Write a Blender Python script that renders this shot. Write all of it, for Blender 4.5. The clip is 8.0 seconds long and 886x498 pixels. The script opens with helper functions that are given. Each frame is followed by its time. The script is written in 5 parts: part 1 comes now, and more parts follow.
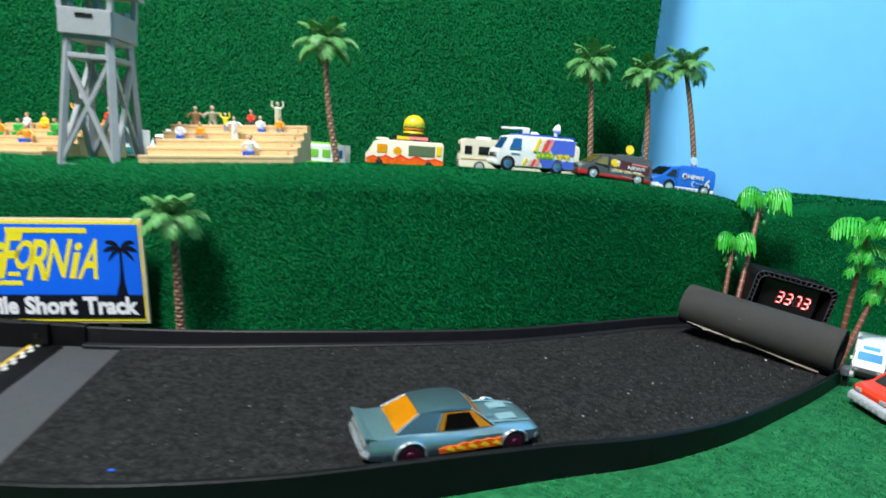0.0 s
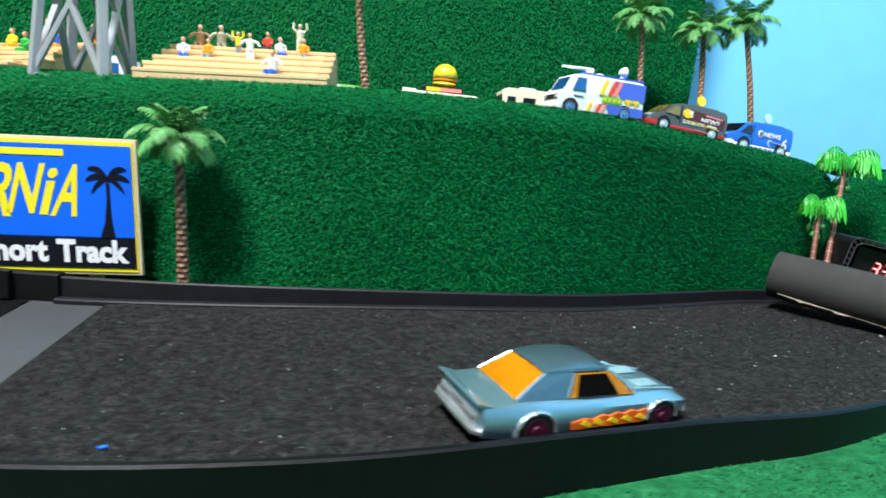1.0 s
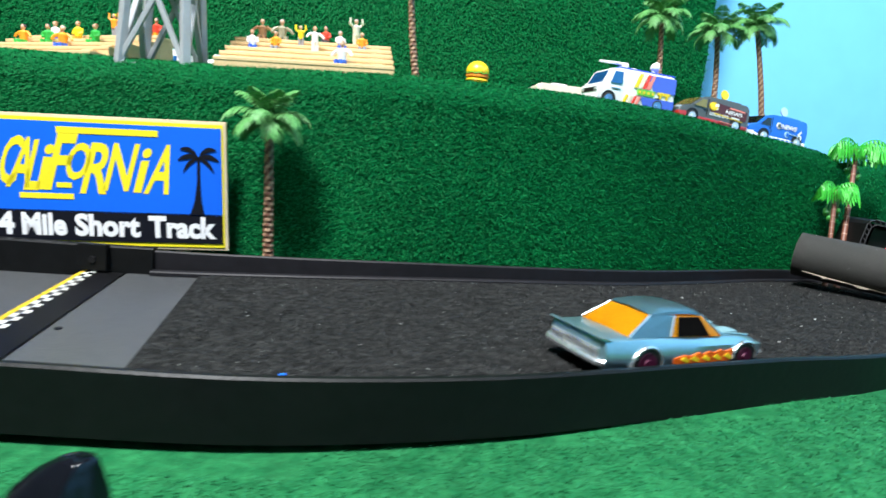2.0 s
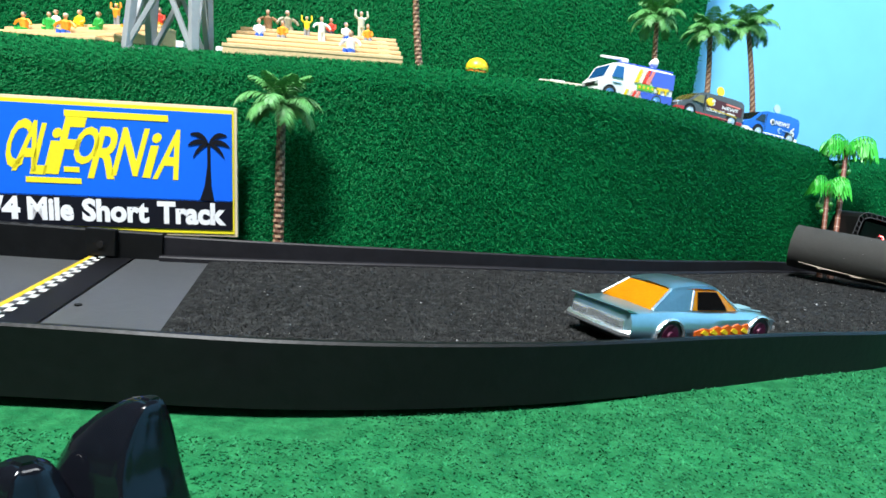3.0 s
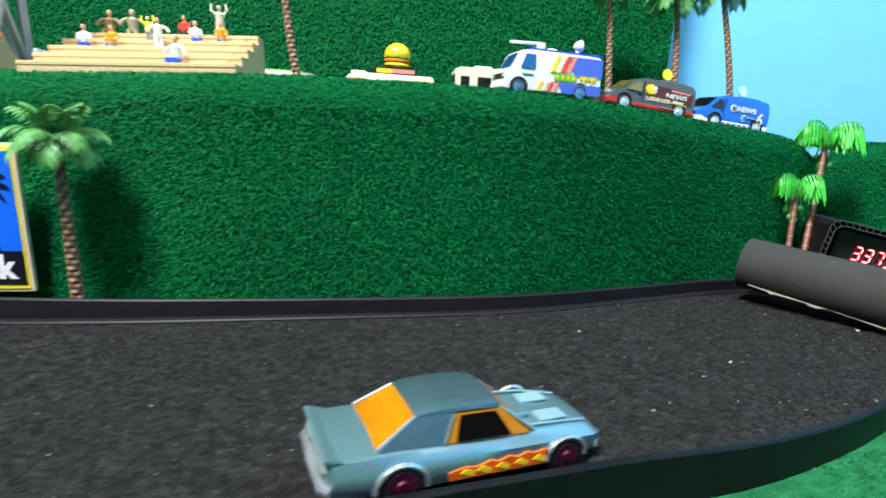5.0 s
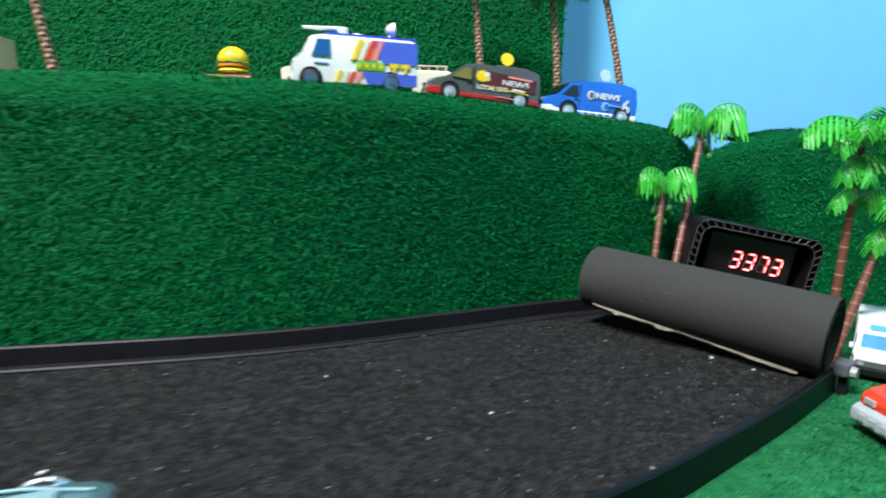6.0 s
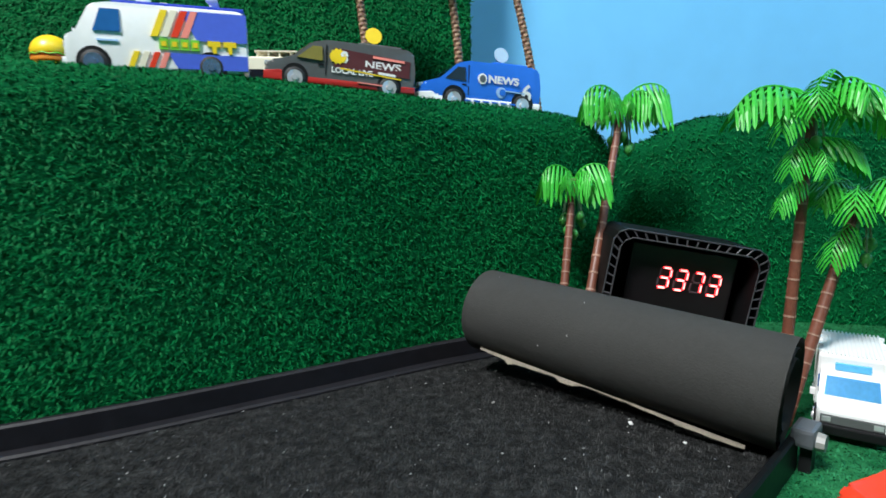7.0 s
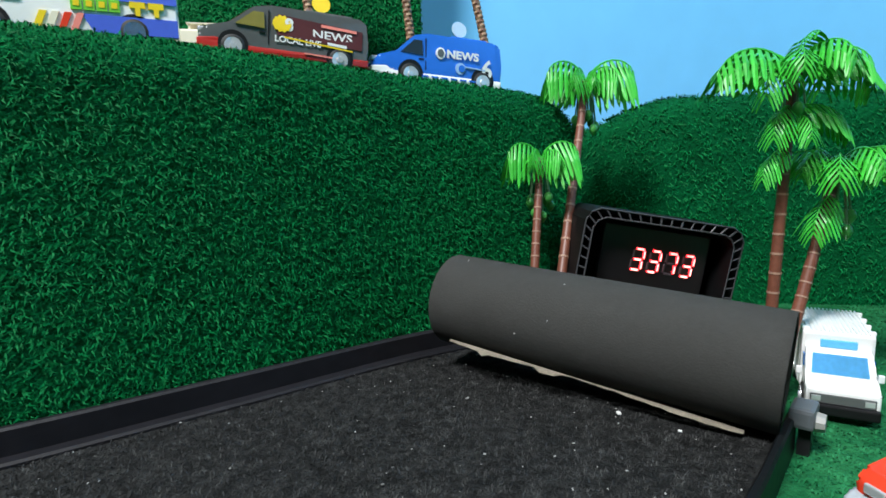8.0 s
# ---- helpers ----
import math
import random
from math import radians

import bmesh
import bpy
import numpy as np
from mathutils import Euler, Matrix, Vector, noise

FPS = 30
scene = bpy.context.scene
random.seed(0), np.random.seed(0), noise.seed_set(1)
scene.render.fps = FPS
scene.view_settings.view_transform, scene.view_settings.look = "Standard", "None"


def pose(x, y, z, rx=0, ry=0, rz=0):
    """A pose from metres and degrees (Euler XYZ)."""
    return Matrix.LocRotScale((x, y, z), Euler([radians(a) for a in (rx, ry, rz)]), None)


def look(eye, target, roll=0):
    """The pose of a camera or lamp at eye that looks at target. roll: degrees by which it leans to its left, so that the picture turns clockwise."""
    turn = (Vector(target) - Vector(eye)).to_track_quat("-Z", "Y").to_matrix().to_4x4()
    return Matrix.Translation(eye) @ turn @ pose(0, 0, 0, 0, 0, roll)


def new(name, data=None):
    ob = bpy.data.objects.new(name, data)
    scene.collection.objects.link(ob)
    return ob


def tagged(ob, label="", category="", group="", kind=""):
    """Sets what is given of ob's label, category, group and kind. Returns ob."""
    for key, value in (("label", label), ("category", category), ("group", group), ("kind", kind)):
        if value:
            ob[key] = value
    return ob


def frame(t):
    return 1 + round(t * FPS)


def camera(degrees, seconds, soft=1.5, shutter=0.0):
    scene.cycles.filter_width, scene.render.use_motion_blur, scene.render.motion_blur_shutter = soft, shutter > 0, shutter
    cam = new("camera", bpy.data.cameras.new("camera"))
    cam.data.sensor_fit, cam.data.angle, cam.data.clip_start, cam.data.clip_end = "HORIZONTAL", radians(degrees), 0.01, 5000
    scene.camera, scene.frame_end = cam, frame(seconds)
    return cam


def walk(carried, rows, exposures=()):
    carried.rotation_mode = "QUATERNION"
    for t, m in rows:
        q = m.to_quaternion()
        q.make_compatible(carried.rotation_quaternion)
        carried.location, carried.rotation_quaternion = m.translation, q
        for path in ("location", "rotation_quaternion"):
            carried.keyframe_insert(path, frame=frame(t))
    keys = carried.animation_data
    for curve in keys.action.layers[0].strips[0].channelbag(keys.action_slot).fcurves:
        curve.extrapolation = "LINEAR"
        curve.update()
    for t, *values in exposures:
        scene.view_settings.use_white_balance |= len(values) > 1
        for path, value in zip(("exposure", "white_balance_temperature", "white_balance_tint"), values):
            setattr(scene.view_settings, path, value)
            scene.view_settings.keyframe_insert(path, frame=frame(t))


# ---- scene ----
cam = camera(77.9, 8.0, soft=1.6, shutter=0.4)
PATH = [
    (0, pose(0.0027, -0.0744, 0.1407, 79.17, -3.99, -0.06)),
    (0.3, pose(0.0250, -0.0495, 0.1165, 79.60, -4.24, 0.80)),
    (0.5, pose(0.0205, -0.0325, 0.1035, 79.80, -4.36, 0.80)),
    (1, pose(-0.0450, -0.0117, 0.0877, 80.13, -5.65, -2.38)),
    (1.5, pose(-0.0706, -0.0221, 0.0818, 80.53, -5.61, -3.32)),
    (2, pose(-0.0928, -0.0341, 0.0694, 81.00, -5.65, -4.18)),
    (2.2, pose(-0.1117, -0.0347, 0.0652, 81.26, -6.17, -6.05)),
    (3.3, pose(-0.0988, -0.0368, 0.0563, 81.92, -5.49, -5.40)),
    (3.5, pose(-0.0840, -0.0308, 0.0591, 81.26, -5.24, -3.87)),
    (4, pose(-0.0679, -0.0155, 0.0680, 80.65, -5.12, -3.31)),
    (4.2, pose(-0.0620, -0.0070, 0.0720, 80.29, -5.16, -3.14)),
    (5.3, pose(0.0298, 0.0284, 0.1012, 77.55, -3.25, -1.53)),
    (5.5, pose(0.0524, 0.0391, 0.1009, 77.77, -2.73, -1.60)),
    (6, pose(0.1220, 0.0739, 0.0871, 80.71, -1.08, -1.42)),
    (6.5, pose(0.1616, 0.1122, 0.0835, 82.09, 0.24, -2.85)),
    (7, pose(0.1722, 0.1427, 0.0847, 81.57, 1.04, -5.83)),
    (7.5, pose(0.1726, 0.1547, 0.0759, 81.79, 1.47, -9.21)),
    (8, pose(0.1682, 0.1613, 0.0759, 81.51, 1.54, -11.49)),
]
walk(cam, PATH, [(0, -0.55), (0.5, -0.58), (1.0, -0.22), (2.0, -0.08), (4.2, -0.05), (5.5, -0.27), (6.5, -0.55), (7.0, -0.69), (8.0, -0.64)])

# ---- world and lamps: a closed room with a bright lamp above and in front of the layout, and an added fill ----
world = bpy.data.worlds.new("room_light")
scene.world = world
world.use_nodes = True
world.node_tree.nodes["Background"].inputs[0].default_value = (0.8, 0.9, 1.0, 1)
world.node_tree.nodes["Background"].inputs[1].default_value = 0.25
scene.view_settings.exposure = 0.0


def area_lamp(name, eye, target, size, watts, color):
    data = bpy.data.lights.new(name, "AREA")
    data.shape, data.size, data.energy, data.color = "DISK", size, watts, color
    ob = new(name, data)
    ob.matrix_world = look(eye, target)
    return ob


area_lamp("unseen_light", (-0.50, -0.28, 1.4), (0.0, 0.3, 0.0), 0.4, 72, (0.95, 0.98, 1.0))
# fill with no source of its own, added to brighten the right and front
area_lamp("unseen_light", (0.50, -0.38, 1.7), (0.1, 0.35, 0.0), 0.6, 13, (0.92, 0.97, 1.0))


# ---- materials ----
def mat(name, color, rough=0.5, metal=0.0, var=0.12, scale=120.0, bump=0.0, bump_scale=600.0, coat=0.0, island=0.0, spec=0.5, emit=None, tint=None):
    """tint: a second colour, the scale of its blotches, and the noise values between which it comes in."""
    m = bpy.data.materials.new(name)
    m.use_nodes = True
    nt = m.node_tree
    b = nt.nodes["Principled BSDF"]
    b.inputs["Roughness"].default_value = rough
    b.inputs["Metallic"].default_value = metal
    b.inputs["Specular IOR Level"].default_value = spec
    b.inputs["Coat Weight"].default_value = coat
    b.inputs["Coat Roughness"].default_value = 0.12
    tc = nt.nodes.new("ShaderNodeTexCoord")
    big = nt.nodes.new("ShaderNodeTexNoise")
    big.inputs["Scale"].default_value = scale * 0.25
    big.inputs["Detail"].default_value = 3
    fine = nt.nodes.new("ShaderNodeTexNoise")
    fine.inputs["Scale"].default_value = scale * 3
    fine.inputs["Detail"].default_value = 4
    add = nt.nodes.new("ShaderNodeMath")
    add.operation = "ADD"
    for n, i in ((big, 0), (fine, 1)):
        nt.links.new(tc.outputs["Object"], n.inputs["Vector"])
        nt.links.new(n.outputs["Fac"], add.inputs[i])
    src = add.outputs[0]
    if island:
        geo = nt.nodes.new("ShaderNodeNewGeometry")
        mul = nt.nodes.new("ShaderNodeMath")
        mul.operation = "MULTIPLY_ADD"
        mul.inputs[1].default_value = island
        nt.links.new(geo.outputs["Random Per Island"], mul.inputs[0])
        nt.links.new(src, mul.inputs[2])
        src = mul.outputs[0]
    mr = nt.nodes.new("ShaderNodeMapRange")
    mr.inputs["From Min"].default_value = 0.6
    mr.inputs["From Max"].default_value = 1.4 + island
    mr.inputs["To Min"].default_value = 1 - var
    mr.inputs["To Max"].default_value = 1 + var
    nt.links.new(src, mr.inputs["Value"])
    mix = nt.nodes.new("ShaderNodeVectorMath")
    mix.operation = "SCALE"
    mix.inputs[0].default_value = color[:3]
    nt.links.new(mr.outputs[0], mix.inputs["Scale"])
    if tint:
        blot = nt.nodes.new("ShaderNodeTexNoise")
        blot.inputs["Scale"].default_value = tint[1]
        blot.inputs["Detail"].default_value = 3
        nt.links.new(tc.outputs["Object"], blot.inputs["Vector"])
        ramp = nt.nodes.new("ShaderNodeMapRange")
        ramp.inputs["From Min"].default_value, ramp.inputs["From Max"].default_value = tint[2], tint[3]
        nt.links.new(blot.outputs["Fac"], ramp.inputs["Value"])
        two = nt.nodes.new("ShaderNodeMix")
        two.data_type = "RGBA"
        two.inputs[6].default_value, two.inputs[7].default_value = (*color[:3], 1), (*tint[0], 1)
        nt.links.new(ramp.outputs[0], two.inputs[0])
        nt.links.new(two.outputs[2], mix.inputs[0])
    nt.links.new(mix.outputs[0], b.inputs["Base Color"])
    if bump:
        bn = nt.nodes.new("ShaderNodeTexNoise")
        bn.inputs["Scale"].default_value = bump_scale
        bn.inputs["Detail"].default_value = 5
        bp = nt.nodes.new("ShaderNodeBump")
        bp.inputs["Strength"].default_value = bump
        bp.inputs["Distance"].default_value = 0.001
        nt.links.new(tc.outputs["Object"], bn.inputs["Vector"])
        nt.links.new(bn.outputs["Fac"], bp.inputs["Height"])
        nt.links.new(bp.outputs[0], b.inputs["Normal"])
    if emit:
        b.inputs["Emission Color"].default_value = (*emit[:3], 1)
        b.inputs["Emission Strength"].default_value = emit[3]
    return m


M_TURF = mat("turf_backing", (0.001, 0.070, 0.021), 0.9, var=0.4, scale=160, bump=1.0, bump_scale=700, spec=0.05)
M_BLADE = mat("turf_blade", (0.001, 0.128, 0.033), 0.6, var=0.45, scale=60, island=1.2, spec=0.08)
M_GROUND = mat("lawn_mat", (0.005, 0.095, 0.030), 0.9, var=0.35, scale=160, bump=1.0, bump_scale=900, spec=0.15, tint=((0.016, 0.150, 0.050), 200, 0.32, 0.68))
# weak emission lifts the sky sheet above what the lamps give it
M_SKY = mat("glowing_sky_sheet", (0.18, 0.54, 0.87), 0.75, var=0.05, scale=12, bump=0.1, bump_scale=900, spec=0.2, emit=(0.20, 0.58, 0.95, 0.10))
M_FELT = mat("felt", (0.021, 0.0215, 0.0215), 0.95, var=0.5, scale=500, bump=1.0, bump_scale=700, spec=0.15, tint=((0.045, 0.046, 0.045), 300, 0.38, 0.68))
M_TRACK = mat("track_plastic", (0.12, 0.125, 0.13), 0.32, var=0.15, scale=60, bump=0.15, bump_scale=900)
M_RAIL = mat("rail_plastic", (0.0055, 0.006, 0.0065), 0.42, var=0.35, scale=60, bump=0.15, bump_scale=300, spec=0.18)
M_RAIL_B = mat("dull_rail_plastic", (0.012, 0.0115, 0.014), 0.5, var=0.35, scale=60, bump=0.15, bump_scale=300, spec=0.2)
M_FOAM = mat("foam", (0.090, 0.089, 0.084), 0.85, var=0.08, scale=200, bump=0.12, bump_scale=1500, spec=0.25)
M_BLACK = mat("black_plastic", (0.008, 0.008, 0.009), 0.45, var=0.2, spec=0.3)
M_WHITE = mat("white_paint", (0.86, 0.86, 0.84), 0.3, var=0.04, coat=0.4)
M_WALL = mat("room_paint", (0.34, 0.34, 0.33), 0.8, var=0.05, scale=10)
M_BLUE = mat("blue_paint", (0.02, 0.16, 0.72), 0.25, var=0.05, coat=0.5)
M_RED = mat("red_paint", (0.75, 0.05, 0.02), 0.25, var=0.05, coat=0.5)
M_GREY = mat("grey_plastic", (0.33, 0.345, 0.36), 0.5, var=0.1)
M_WOOD = mat("pale_wood", (0.68, 0.48, 0.25), 0.6, var=0.12, scale=150, bump=0.3)
M_TRUNK = mat("palm_trunk", (0.14, 0.055, 0.03), 0.55, var=0.3, scale=300, bump=0.4)
M_TEAL = mat("metallic_teal", (0.27, 0.45, 0.52), 0.28, metal=0.75, var=0.08, scale=200, coat=0.6)


# ---- shapes ----
def part(name, bm, material, parent=None, label="", smooth=False):
    me = bpy.data.meshes.new(name)
    bmesh.ops.recalc_face_normals(bm, faces=bm.faces[:])
    if smooth:
        for f in bm.faces:
            f.smooth = True
    bm.to_mesh(me)
    bm.free()
    for m in material if isinstance(material, (list, tuple)) else (material,):
        me.materials.append(m)
    if smooth:
        me.set_sharp_from_angle(angle=radians(38))
    ob = new(name, me)
    if parent:
        ob.parent = parent
    return tagged(ob, label)


def thing(name, m, label, category, group="", kind=""):
    ob = new(name)
    ob.empty_display_size = 0.01
    ob.matrix_world = m
    return tagged(ob, label, category, group, kind)


def box(bm, c, s, bevel=0.0, m=None, seg=2):
    r = bmesh.ops.create_cube(bm, size=1.0, matrix=(m or Matrix()) @ Matrix.Translation(c) @ Matrix.Diagonal((*s, 1)))
    if bevel:
        edges = list({e for v in r["verts"] for e in v.link_edges})
        bmesh.ops.bevel(bm, geom=edges, offset=bevel, segments=seg, affect="EDGES", profile=0.6)
    return bm


def boxed(c, s, bevel=0.0, m=None):
    return box(bmesh.new(), c, s, bevel, m)


def tube(bm, pts, radii, seg=10, caps=True):
    pts = [Vector(p) for p in pts]
    rings = []
    for i, p in enumerate(pts):
        d = (pts[min(i + 1, len(pts) - 1)] - pts[max(i - 1, 0)]).normalized()
        side = d.cross(Vector((0.31, 0.22, 0.92)) if abs(d.z) < 0.9 else Vector((1, 0, 0))).normalized()
        up = side.cross(d)
        r = radii[i] if isinstance(radii, (list, tuple)) else radii
        rings.append([bm.verts.new(p + (side * math.cos(a) + up * math.sin(a)) * r) for a in [2 * math.pi * k / seg for k in range(seg)]])
    for a, b in zip(rings, rings[1:]):
        for k in range(seg):
            bm.faces.new((a[k], a[(k + 1) % seg], b[(k + 1) % seg], b[k]))
    if caps:
        bm.faces.new(rings[0])
        bm.faces.new(rings[-1][::-1])
    return bm


def ball(bm, c, s, u=14, v=9, m=None):
    bmesh.ops.create_uvsphere(bm, u_segments=u, v_segments=v, radius=1.0, matrix=(m or Matrix()) @ Matrix.Translation(c) @ Matrix.Diagonal((*s, 1)))
    return bm


def prism(bm, outline, y0, y1, m=None):
    """An outline in x and z, drawn out from y0 to y1."""
    m = m or Matrix()
    a = [bm.verts.new(m @ Vector((x, y0, z))) for x, z in outline]
    b = [bm.verts.new(m @ Vector((x, y1, z))) for x, z in outline]
    n = len(a)
    bm.faces.new(a)
    bm.faces.new(b[::-1])
    for k in range(n):
        bm.faces.new((a[k], b[k], b[(k + 1) % n], a[(k + 1) % n]))
    return bm


def lerp_curve(knots, x):
    """Smooth height over knots (x, y)."""
    k = np.array(knots)
    i = int(np.clip(np.searchsorted(k[:, 0], x) - 1, 0, len(k) - 2))
    g = np.gradient(k[:, 1], k[:, 0])
    h = k[i + 1, 0] - k[i, 0]
    t = (x - k[i, 0]) / h
    if t < 0:
        return k[0, 1] + g[0] * (x - k[0, 0])
    if t > 1:
        return k[-1, 1] + g[-1] * (x - k[-1, 0])
    return float((2 * t**3 - 3 * t**2 + 1) * k[i, 1] + (t**3 - 2 * t**2 + t) * h * g[i] + (3 * t**2 - 2 * t**3) * k[i + 1, 1] + (t**3 - t**2) * h * g[i + 1])


M_NAP = mat("lawn_nap", (0.005, 0.110, 0.034), 0.7, var=0.4, scale=60, island=1.0, spec=0.12, tint=((0.022, 0.185, 0.070), 200, 0.32, 0.68))
M_FUZZ = mat("felt_fibre", (0.022, 0.0225, 0.0225), 0.95, var=0.6, scale=200, island=1.0, spec=0.1, tint=((0.055, 0.056, 0.055), 300, 0.40, 0.68))


# ---- the large structure ----
GROUND = -0.011
FRONT = [(-0.6, 0.09), (-0.35, 0.098), (-0.2, 0.106), (-0.124, 0.107), (-0.06, 0.118), (0.017, 0.142), (0.065, 0.157), (0.114, 0.170), (0.168, 0.194), (0.214, 0.224), (0.252, 0.251), (0.285, 0.277)]
BACK = [(-0.6, 0.278), (-0.35, 0.272), (-0.25, 0.270), (-0.19, 0.269), (-0.14, 0.272), (-0.085, 0.279), (-0.03, 0.288), (0.06, 0.310), (0.135, 0.340), (0.2, 0.367), (0.26, 0.382)]
HILL = [(-0.7, 0.295), (-0.3, 0.294), (-0.19, 0.289), (-0.13, 0.287), (-0.085, 0.289), (-0.03, 0.299), (0.06, 0.321), (0.135, 0.351), (0.2, 0.38), (0.245, 0.391)]
HILL_TOP = [(-0.7, 0.108), (-0.3, 0.111), (-0.2, 0.114), (-0.08, 0.12), (0.06, 0.123), (0.14, 0.121), (0.22, 0.1155), (0.27, 0.110), (0.3, 0.104)]
TRACK_Z = [(-0.6, -0.0095), (-0.35, -0.009), (-0.25, -0.007), (-0.15, -0.003), (-0.05, 0.0), (0.1, 0.001), (0.27, 0.003)]


def track_z(x):
    return lerp_curve(TRACK_Z, x)


def front_y(x):
    return lerp_curve(FRONT, x)


def back_y(x):
    return lerp_curve(BACK, x)


def hill_top(x):
    return lerp_curve(HILL_TOP, min(max(x, -0.7), 0.3))


def grid(rows):
    bm = bmesh.new()
    vs = [[bm.verts.new(p) for p in r] for r in rows]
    for a, b in zip(vs, vs[1:]):
        for k in range(len(a) - 1):
            bm.faces.new((a[k], a[k + 1], b[k + 1], b[k]))
    return bm


# ground
LAWN_Z = [(-2.1, -0.012), (-0.6, -0.012), (0.0, -0.0115), (0.08, -0.009), (0.2, -0.0035), (0.4, -0.0025), (2.1, -0.0025)]


def lawn_z(x):
    return lerp_curve(LAWN_Z, x)


bm = grid([[(x, y, lawn_z(x)) for x in [-2.1, -1, -0.6, *np.linspace(-0.4, 0.5, 37), 1, 2.1]] for y in np.linspace(-2.1, 2.1, 21)])
tagged(part("ground", bm, M_GROUND), "bright green lawn mat on the table", "lawn", kind="structure")

# hill: a draped wall of turf with a rounded brow and a flat top
HILL_PLAN = [(x, lerp_curve(HILL, x)) for x in np.linspace(-0.7, 0.245, 60)] + [(0.264, 0.3935), (0.281, 0.396), (0.292, 0.402), (0.298, 0.414), (0.300, 0.44), (0.301, 0.48), (0.301, 0.53), (0.301, 0.59)]


def hill_profile(i):
    x, y = HILL_PLAN[i]
    a, b = HILL_PLAN[max(i - 1, 0)], HILL_PLAN[min(i + 1, len(HILL_PLAN) - 1)]
    d = Vector((b[0] - a[0], b[1] - a[1])).normalized()
    n = Vector((-d.y, d.x))
    top = hill_top(x)
    out = []
    for k in range(14):
        z = GROUND - 0.002 + (top - 0.02 - GROUND) * k / 13
        out.append((x + n.x * 0.012 * k / 13, y + n.y * 0.012 * k / 13, z))
    for k in range(1, 9):
        q = math.pi / 2 * k / 8
        off = 0.012 + 0.022 * (1 - math.cos(q))
        out.append((x + n.x * off, y + n.y * off, top - 0.02 + 0.02 * math.sin(q)))
    return out


rows = []
for i in range(len(HILL_PLAN)):
    r = hill_profile(i)
    e = r[-1]
    for k in range(1, 9):
        r.append((e[0] + (min(e[0], 0.2) - e[0]) * k / 8, e[1] + (0.66 - e[1]) * k / 8, e[2] + (hill_top(min(e[0], 0.2)) - 0.011 - e[2]) * k / 8))
    rows.append(r)
HILL_ROWS = rows
tagged(part("hill", grid(rows), M_TURF, smooth=True), "dark green artificial turf draped over a flat-topped hill", "hill", kind="structure")

# second hill behind the palms and the timer
PLAN2 = [(0.28, 0.56), (0.29, 0.5), (0.3, 0.455), (0.32, 0.43), (0.35, 0.42), (0.4, 0.41), (0.46, 0.385), (0.53, 0.34), (0.6, 0.27), (0.66, 0.18), (0.7, 0.05), (0.72, -0.2)]
TOP2 = [(0.27, 0.09), (0.3, 0.097), (0.32, 0.105), (0.35, 0.111), (0.4, 0.112), (0.5, 0.11), (0.72, 0.1)]
rows = []
for i, (x, y) in enumerate(PLAN2):
    a, b = PLAN2[max(i - 1, 0)], PLAN2[min(i + 1, len(PLAN2) - 1)]
    d = Vector((b[0] - a[0], b[1] - a[1])).normalized()
    n = Vector((-d.y, d.x))
    top = lerp_curve(TOP2, x)
    r = [(x + n.x * 0.01 * k / 9, y + n.y * 0.01 * k / 9, GROUND - 0.002 + (top - 0.015 - GROUND) * k / 9) for k in range(10)]
    for k in range(1, 7):
        q = math.pi / 2 * k / 6
        off = 0.01 + 0.02 * (1 - math.cos(q))
        r.append((x + n.x * off, y + n.y * off, top - 0.015 + 0.015 * math.sin(q)))
    e = r[-1]
    r.append((e[0] + n.x * 0.15, e[1] + n.y * 0.15, e[2]))
    rows.append(r)
HILL2_ROWS = rows
tagged(part("hill", grid(rows), M_TURF, smooth=True), "dark green turf hill with a rounded top behind the palms", "hill", kind="structure")

# turf curtain behind, and the sky sheet
bm = boxed((-0.587, 0.605, 0.45), (1.66, 0.02, 0.95), 0.004)
tagged(part("wall_turf", bm, M_TURF), "dark green turf curtain hanging behind the hill", "turf wall", kind="structure")
sky = [(-1.2, 0.66), (0.2, 0.66), (0.6, 0.655), (0.85, 0.6), (1.0, 0.45), (1.05, 0.2), (1.05, -1.5)]
bm = grid([[(x, y, z) for x, y in sky] for z in (-0.1, 0.3, 1.2)])
tagged(part("backdrop", bm, M_SKY, smooth=True), "plain light blue sky sheet with a faint added glow", "backdrop", kind="structure")

# room around and above
for name, c, d in (("wall_north", (0, 2.2, 0.9), (4.4, 0.1, 3.4)), ("wall_south", (0, -2.2, 0.9), (4.4, 0.1, 3.4)), ("wall_east", (2.2, 0, 0.9), (0.1, 4.3, 3.4)), ("wall_west", (-2.2, 0, 0.9), (0.1, 4.3, 3.4)), ("ceiling", (0, 0, 2.3), (4.4, 4.4, 0.1))):
    tagged(part(name, boxed(c, d), M_WALL), "plain pale painted room " + ("ceiling" if name == "ceiling" else "wall"), "ceiling" if name == "ceiling" else "wall", kind="structure")


